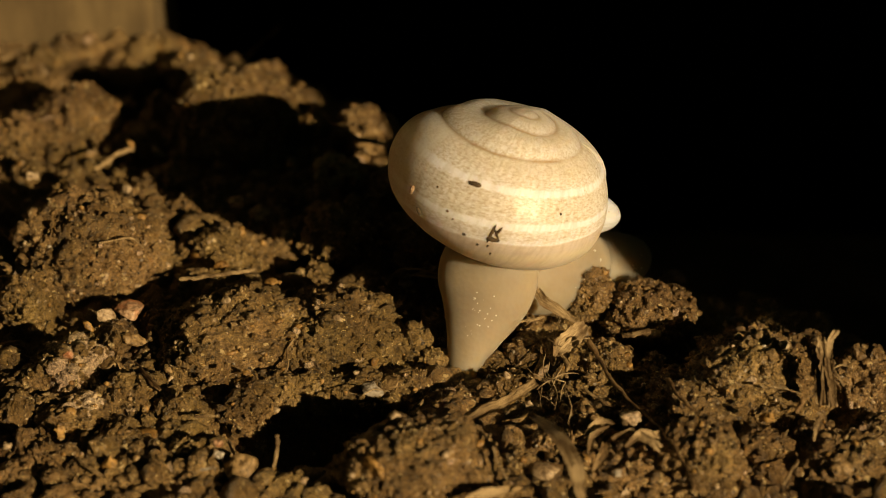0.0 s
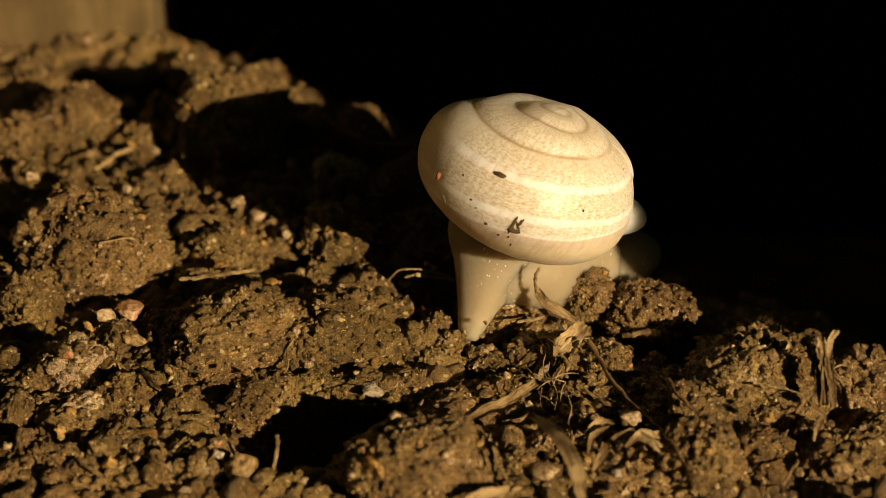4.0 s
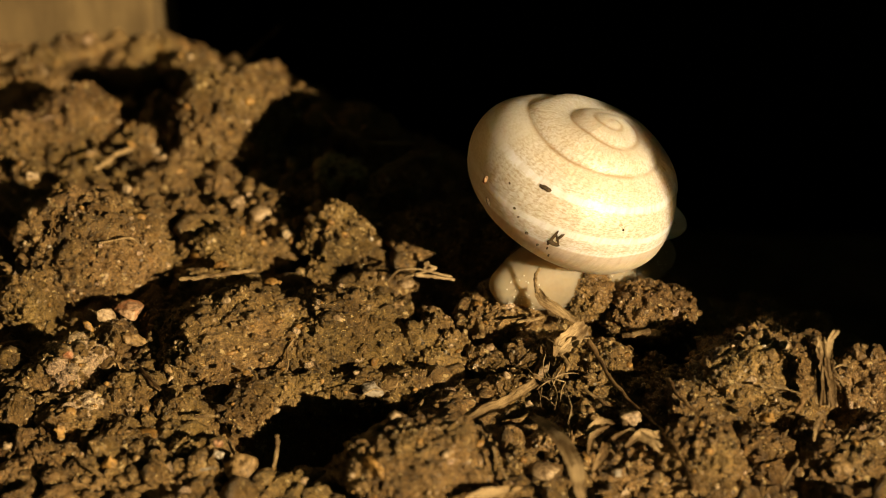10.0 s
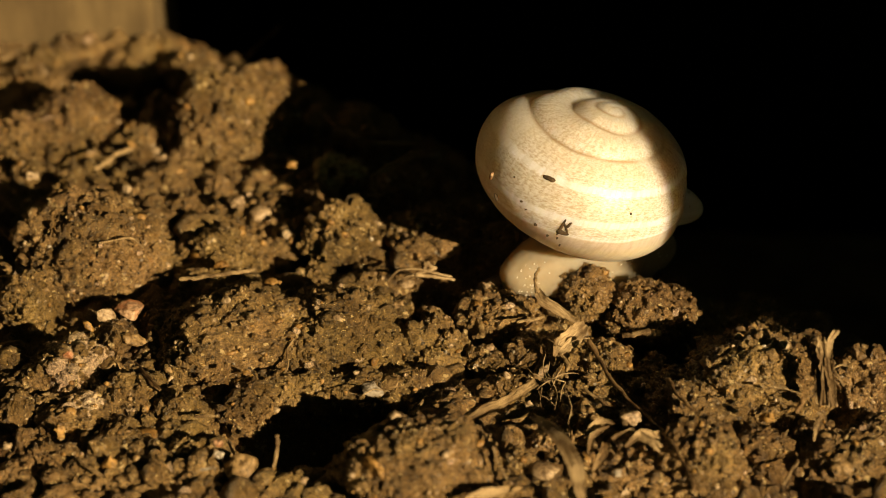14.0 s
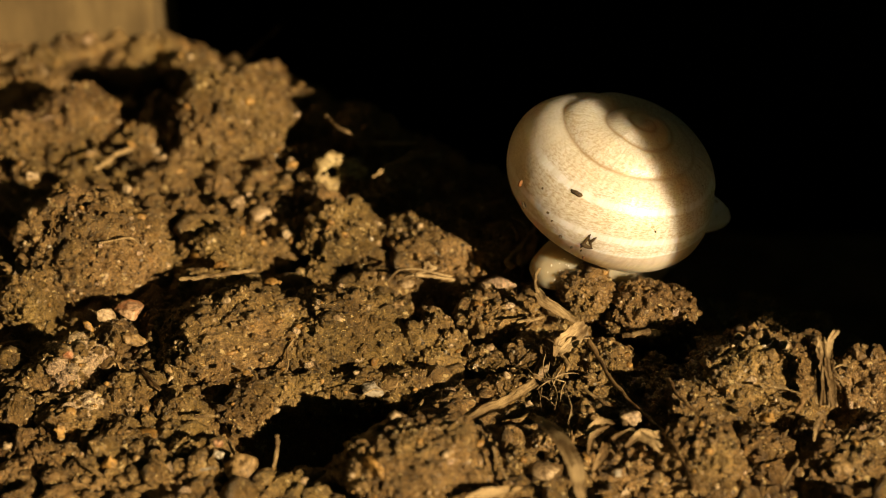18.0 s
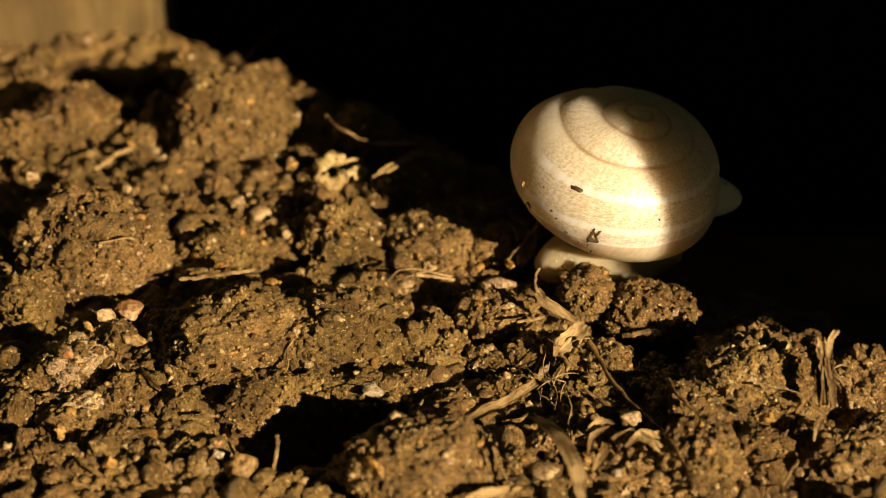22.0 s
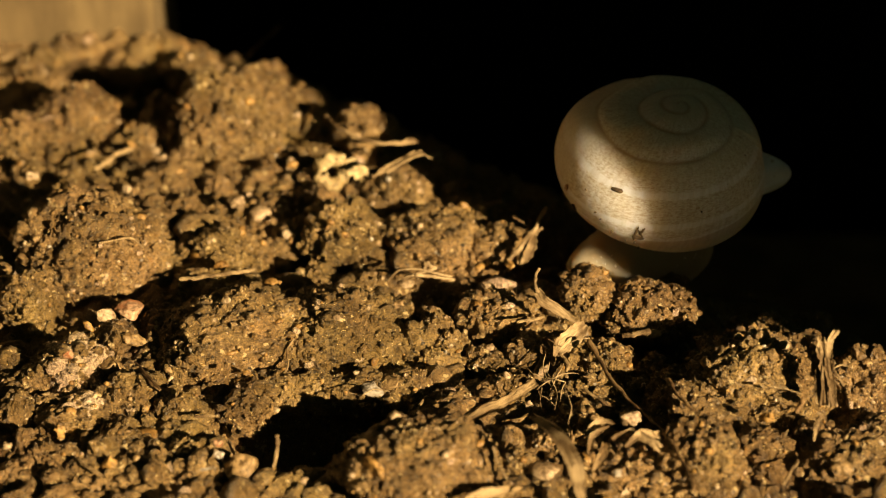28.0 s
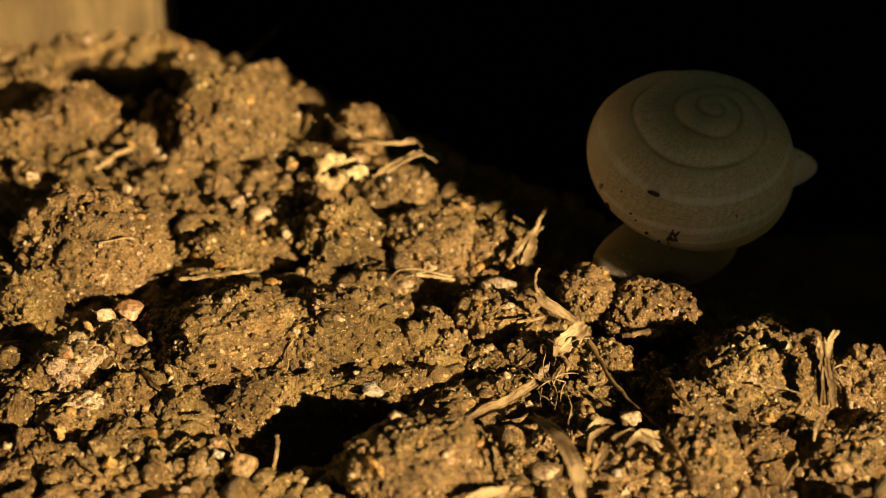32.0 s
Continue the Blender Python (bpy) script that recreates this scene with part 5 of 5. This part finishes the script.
snail = tagged(new("snail"), "pale land snail with a cream banded shell crawling over soil", "snail")
shell = make_shell(snail)
fleck(shell, "dirt_fleck", 21.1, -125.8, 0.55, 0.2, 12, FLECK, 1.0, "black crumb of dirt")
fleck(shell, "dirt_fleck", -3.6, -106.4, 0.48, 0.72, 205, FLECK, 2.0, "three-cornered dark bit of husk", hole=True)
fleck(shell, "dirt_fleck", -6.2, -107.6, 0.30, 0.22, 30, FLECK, 2.6, "dark crumb of husk")
fleck(shell, "dirt_fleck", 0.6, -105.2, 0.12, 0.42, -18, FLECK, 2.9, "thin dark fibre")
fleck(shell, "dirt_fleck", -4.2, -155.2, 0.2, 0.36, 0, STONE_RED, 3.0, "small brown crumb")
fleck(shell, "dirt_fleck", -14.0, -147.0, 0.34, 0.1, -35, FLECK, 4.0, "thin brown stain")
for k, (la, lo, w) in enumerate(((-11, -120, 0.16), (-14, -112, 0.12), (-12, -107, 0.1), (21, -76, 0.1), (44.1, -29.7, 0.14), (8, -142, 0.11), (-2, -132, 0.12), (-5, -128, 0.09), (-17, -104, 0.1))):
    fleck(shell, "dirt_fleck", la, lo, w, w * 0.6, 30 * k, FLECK, 5.0 + k, "brown speck")


def make_lip(parent):
    """The flared rim of the shell's mouth: a thick ridge across the body whorl."""
    rows_n, cols = 40, 48
    verts = []
    for i in range(rows_n):
        u = i / (rows_n - 1)
        la = radians(13 - 42 * u)
        e = math.sin(math.pi * u ** 0.8) ** 1.3
        for k in range(cols):
            q = k / (cols - 1)
            lo = radians(39 - 66 * q)
            d = math.degrees(lo) - 9
            rr = A_SHELL - 0.35 + e * 4.2 * math.exp(-(d / (9 if d > 0 else 11)) ** 2) - 0.8 * (1 - e) - 0.5 * (2 * q - 1) ** 4
            verts.append((rr * math.cos(la) * math.cos(lo), rr * math.cos(la) * math.sin(lo), C_RATIO * rr * math.sin(la)))
    f = [(i * cols + k, i * cols + k + 1, (i + 1) * cols + k + 1, (i + 1) * cols + k) for i in range(rows_n - 1) for k in range(cols - 1)]
    v = np.array(verts)
    me = mesh_from("lip", v * SIZE, f)
    at = me.attributes.new("spiral", "FLOAT_VECTOR", "POINT")
    vec = np.tile(np.array((0.5, 0.3, 1.0), np.float32), (len(v), 1))
    vec[:, 1] = v[:, 2] / 40
    at.data.foreach_set("vector", vec.ravel())
    ag = me.attributes.new("age", "FLOAT", "POINT")
    ag.data.foreach_set("value", np.ones(len(v), np.float32))
    return put("lip", me, SHELL, parent, "thick white rim of the shell's mouth")


make_lip(shell)
tail = loft("tail", [(-0.7, -1.2, -1.9, 0.8, 0.6), (-0.4, -0.6, -0.9, 1.1, 0.8), (0.3, 0.8, 1.1, 1.9, 1.4), (1.1, 2.2, 3.0, 3.0, 2.0), (1.8, 3.6, 4.7, 4.2, 2.6), (2.1, 5.0, 7.0, 4.5, 3.0), (2.6, 6.5, 9.0, 3.6, 3.0)],
            FLESH, snail, "cream translucent wet tail of the foot", ripple=0.03, seed=1.0, across=(1, 0, 0))


def glint_beads(parent, count, seed, low, high, near):
    """Tiny whitish beads, added as glints on the wet side of the body."""
    pick = np.random.RandomState(seed)
    d_bead, f_bead = ico(2)
    beads = []
    verts = parent.data.vertices
    while len(beads) < count:
        vert = verts[pick.randint(len(verts))]
        p = vert.co
        if vert.normal.y < -0.35 and low * MM < p.z < high * MM and near(p / MM):
            beads.append((np.array(p) + pick.normal(size=3) * 0.12 * MM * (1, 0, 1), pick.uniform(0.03, 0.075)))
    put("glint_beads", mesh_from("glint_beads", np.concatenate([d_bead * r * MM + c for c, r in beads]),
                                 np.concatenate([f_bead + k * len(d_bead) for k in range(count)])), GLINT_WHITE, parent, "tiny whitish beads standing in for wet glints")


glint_beads(tail, 34, 3, 2.6, 6.4, lambda p: abs(p.x - 1.0 - 0.25 * (p.z - 3)) < 1.3)
foot = loft("foot", [(-7.0, -4.4, 3.4, 0.9, 1.0), (-5.6, -3.7, 3.8, 1.9, 1.9), (-3.2, -2.2, 3.8, 3.0, 3.0), (0.8, 0.5, 3.4, 4.0, 4.4), (3.2, 2.1, 2.4, 3.6, 4.2), (5.2, 3.6, 1.6, 2.6, 2.9), (6.6, 4.7, 1.2, 1.4, 1.6)],
            FLESH, snail, "cream translucent wet foot", ripple=0.03, seed=2.0, across=(0.62, -0.78, 0))
neck = loft("neck", [(-2.0, -1.5, 1.8, 3.2, 3.2), (0.5, 0.4, 1.5, 3.0, 3.1), (2.6, 2.0, 1.0, 2.3, 2.3), (4.0, 3.1, 0.6, 1.3, 1.3)], FLESH, snail, "cream translucent wet neck", ripple=0.03, seed=3.0, across=(0.62, -0.78, 0))
glint_beads(neck, 14, 11, 0.6, 4.0, lambda p: 0.4 < p.x < 3.6)
glint_beads(foot, 70, 8, 2.0, 5.6, lambda p: -5.6 < p.x < -2.2 or 3.0 < p.x < 5.5)


def motions():
    """The snail hauls itself away and to the side; the shell rocks, the tail is drawn up over the clods and in under it."""
    # where the snail is on the bed
    walk(snail, [
        (0, pose(0.00459, -0.01327, 0)), (0.5, pose(0.00503, -0.01305, 0)), (1, pose(0.00512, -0.01275, 0)), (1.5, pose(0.00516, -0.01250, 0)),
        (2, pose(0.00544, -0.01220, 0)), (2.5, pose(0.00581, -0.01193, 0)), (3, pose(0.00637, -0.01170, 0)), (3.5, pose(0.00668, -0.01145, 0)),
        (5.5, pose(0.00827, -0.01055, 0)), (6, pose(0.00856, -0.01029, 0)), (6.5, pose(0.00879, -0.01009, 0)), (7, pose(0.00922, -0.00987, 0)),
        (7.5, pose(0.00975, -0.00972, 0)), (8, pose(0.01012, -0.00947, 0)), (8.5, pose(0.01029, -0.00937, 0)), (9, pose(0.01068, -0.00916, 0)),
        (9.5, pose(0.01097, -0.00909, 0)), (10, pose(0.01114, -0.00875, 0)), (10.5, pose(0.01128, -0.00846, 0)), (11, pose(0.01159, -0.00821, 0)),
        (11.5, pose(0.01147, -0.00780, 0)), (12, pose(0.01168, -0.00761, 0)), (12.5, pose(0.01183, -0.00738, 0)), (13, pose(0.01186, -0.00712, 0)),
        (13.5, pose(0.01205, -0.00692, 0)), (14, pose(0.01211, -0.00668, 0)), (14.5, pose(0.01233, -0.00653, 0)), (16.5, pose(0.01440, -0.00581, 0)),
        (17, pose(0.01479, -0.00577, 0)), (17.5, pose(0.01472, -0.00555, 0)), (18, pose(0.01484, -0.00535, 0)), (18.5, pose(0.01474, -0.00490, 0)),
        (19, pose(0.01475, -0.00460, 0)), (19.5, pose(0.01485, -0.00440, 0)), (20, pose(0.01493, -0.00429, 0)), (20.5, pose(0.01508, -0.00413, 0)),
        (21, pose(0.01527, -0.00400, 0)), (21.5, pose(0.01527, -0.00377, 0)), (22, pose(0.01543, -0.00365, 0)), (22.5, pose(0.01573, -0.00347, 0)),
        (23, pose(0.01605, -0.00323, 0)), (23.5, pose(0.01658, -0.00310, 0)), (24, pose(0.01703, -0.00287, 0)), (24.5, pose(0.01742, -0.00266, 0)),
        (25, pose(0.01763, -0.00246, 0)), (25.5, pose(0.01814, -0.00223, 0)), (27.5, pose(0.01928, -0.00122, 0)), (28, pose(0.01971, -0.00095, 0)),
        (28.5, pose(0.02002, -0.00087, 0)), (29, pose(0.02077, -0.00074, 0)), (29.5, pose(0.02099, -0.00057, 0)), (30, pose(0.02133, -0.00023, 0)),
        (30.5, pose(0.02123, -0.00004, 0)), (31, pose(0.02139, 0.00018, 0)), (31.5, pose(0.02174, 0.00031, 0)), (32, pose(0.02269, 0.00049, 0)),
    ])
    # how the shell sits and tilts over it
    walk(shell, [
        (0, pose(0, 0, 0.01461, -2.2, 23.3, 12.8)), (0.5, pose(0, 0, 0.01448, -3.6, 23.4, 10.9)), (1, pose(0, 0, 0.01446, -4.2, 23.5, 10.8)),
        (1.5, pose(0, 0, 0.01440, -5.5, 22.7, 10.3)), (2, pose(0, 0, 0.01440, -5.1, 23.3, 9.5)), (2.5, pose(0, 0, 0.01435, -3.2, 24.7, 9.7)),
        (3, pose(0, 0, 0.01422, -2.1, 25.4, 9.3)), (3.5, pose(0, 0, 0.01414, -2.7, 25.4, 8.8)), (5.5, pose(0, 0, 0.01364, 0.4, 27.7, 9.0)),
        (6, pose(0, 0, 0.01356, -0.4, 27.0, 7.7)), (6.5, pose(0, 0, 0.01341, -0.5, 26.5, 7.2)), (7, pose(0, 0, 0.01328, 2.0, 27.6, 8.0)),
        (7.5, pose(0, 0, 0.01302, 3.4, 28.2, 7.3)), (8, pose(0, 0, 0.01294, 4.9, 28.5, 7.9)), (8.5, pose(0, 0, 0.01263, 4.0, 29.2, 8.1)),
        (9, pose(0, 0, 0.01248, 5.7, 30.0, 8.3)), (9.5, pose(0, 0, 0.01213, 5.6, 31.3, 9.1)), (10, pose(0, 0, 0.01223, 5.9, 29.1, 8.3)),
        (10.5, pose(0, 0, 0.01223, 6.6, 27.8, 7.7)), (11, pose(0, 0, 0.01217, 6.4, 27.1, 7.0)), (11.5, pose(0, 0, 0.01239, 6.2, 24.9, 7.2)),
        (12, pose(0, 0, 0.01225, 5.2, 24.3, 5.8)), (12.5, pose(0, 0, 0.01215, 4.9, 24.4, 6.1)), (13, pose(0, 0, 0.01212, 4.6, 24.4, 6.6)),
        (13.5, pose(0, 0, 0.01199, 3.8, 24.2, 6.1)), (14, pose(0, 0, 0.01189, 3.0, 23.4, 6.3)), (14.5, pose(0, 0, 0.01169, 3.4, 24.2, 6.4)),
        (16.5, pose(0, 0, 0.01103, 9.6, 26.1, 5.9)), (17, pose(0, 0, 0.01065, 10.0, 26.8, 6.0)), (17.5, pose(0, 0, 0.01054, 9.6, 25.6, 6.4)),
        (18, pose(0, 0, 0.01041, 9.1, 24.9, 5.7)), (18.5, pose(0, 0, 0.01067, 7.3, 20.7, 3.7)), (19, pose(0, 0, 0.01070, 7.4, 19.4, 2.8)),
        (19.5, pose(0, 0, 0.01067, 7.7, 19.2, 3.6)), (20, pose(0, 0, 0.01051, 7.4, 19.4, 4.3)), (20.5, pose(0, 0, 0.01044, 7.8, 19.5, 4.9)),
        (21, pose(0, 0, 0.01028, 7.9, 19.7, 4.7)), (21.5, pose(0, 0, 0.01032, 8.0, 18.6, 5.1)), (22, pose(0, 0, 0.01017, 8.1, 18.5, 4.9)),
        (22.5, pose(0, 0, 0.01013, 8.9, 18.3, 5.1)), (23, pose(0, 0, 0.01016, 9.5, 17.7, 5.5)), (23.5, pose(0, 0, 0.00997, 9.8, 17.2, 5.1)),
        (24, pose(0, 0, 0.00992, 9.5, 15.8, 4.8)), (24.5, pose(0, 0, 0.00982, 9.8, 15.6, 4.9)), (25, pose(0, 0, 0.00973, 10.1, 15.0, 5.1)),
        (25.5, pose(0, 0, 0.00968, 10.7, 14.1, 4.5)), (27.5, pose(0, 0, 0.00963, 11.8, 11.7, 4.5)), (28, pose(0, 0, 0.00964, 11.7, 10.8, 4.2)),
        (28.5, pose(0, 0, 0.00943, 10.5, 11.2, 4.5)), (29, pose(0, 0, 0.00929, 10.5, 11.3, 3.6)), (29.5, pose(0, 0, 0.00923, 12.0, 12.1, 5.2)),
        (30, pose(0, 0, 0.00943, 14.2, 10.9, 5.9)), (30.5, pose(0, 0, 0.00939, 10.2, 8.9, 5.3)), (31, pose(0, 0, 0.00941, 10.0, 9.4, 5.9)),
        (31.5, pose(0, 0, 0.00926, 12.4, 11.4, 7.3)), (32, pose(0, 0, 0.00923, 17.4, 12.3, 7.5)),
    ])
    walk(tail, [
        (0, pose(-0.00269, -0.00663, 0.00060, -0.0, 0, 0)), (0.5, pose(-0.00313, -0.00672, 0.00081, -0.5, 0, 0)), (1, pose(-0.00307, -0.00670, 0.00077, -0.7, 0, 0)),
        (1.5, pose(-0.00301, -0.00626, 0.00108, -1.6, 0, 0)), (2, pose(-0.00329, -0.00575, 0.00154, -2.7, 0, 0)), (2.5, pose(-0.00352, -0.00489, 0.00173, -3.8, 0, 0)),
        (3, pose(-0.00398, -0.00433, 0.00191, -4.8, 0, 0)), (3.5, pose(-0.00409, -0.00413, 0.00209, -5.8, 0, 0)), (5.5, pose(-0.00470, -0.00335, 0.00344, -8.3, 0, 0)),
        (7, pose(-0.00420, -0.00300, 0.00360, -20.0, 0, 0)), (8.5, pose(-0.00220, -0.00080, 0.00300, -50.0, 0, 0)), (10, pose(-0.00160, 0.00000, 0.00220, -66.0, 0, 0)),
        (32, pose(-0.00160, 0.00020, 0.00000, -70.0, 0, 0)),
    ])
    walk(foot, [
        (0, pose(0.00400, 0.00300, 0.00060)), (2, pose(0.00360, 0.00270, 0.00060)), (3.5, pose(0.00290, 0.00220, 0.00060)), (5.5, pose(0.00130, 0.00100, 0.00040)),
        (7.5, pose(0.00030, 0.00020, 0.00020)), (10, pose(0, 0, 0)), (14, pose(0, 0, -0.00010)), (18, pose(0, 0, -0.00040)), (21, pose(0, 0, -0.00060)),
        (24, pose(-0.00040, -0.00020, -0.00190)), (28, pose(-0.00130, -0.00080, -0.00250)), (32, pose(-0.00180, -0.00110, -0.00250)),
    ])
    walk(neck, [
        (0, pose(0.01000, 0.00720, 0.00050)), (2, pose(0.00960, 0.00690, 0.00050)), (3.5, pose(0.00880, 0.00630, 0.00040)), (5.5, pose(0.00760, 0.00540, 0.00030)),
        (7.5, pose(0.00660, 0.00470, 0.00020)), (10, pose(0.00580, 0.00410, 0)), (14, pose(0.00500, 0.00350, 0)), (18, pose(0.00300, 0.00210, -0.00020)),
        (24, pose(0.00120, 0.00080, -0.00080)), (32, pose(0.00050, 0.00040, -0.00150)),
    ])


motions()
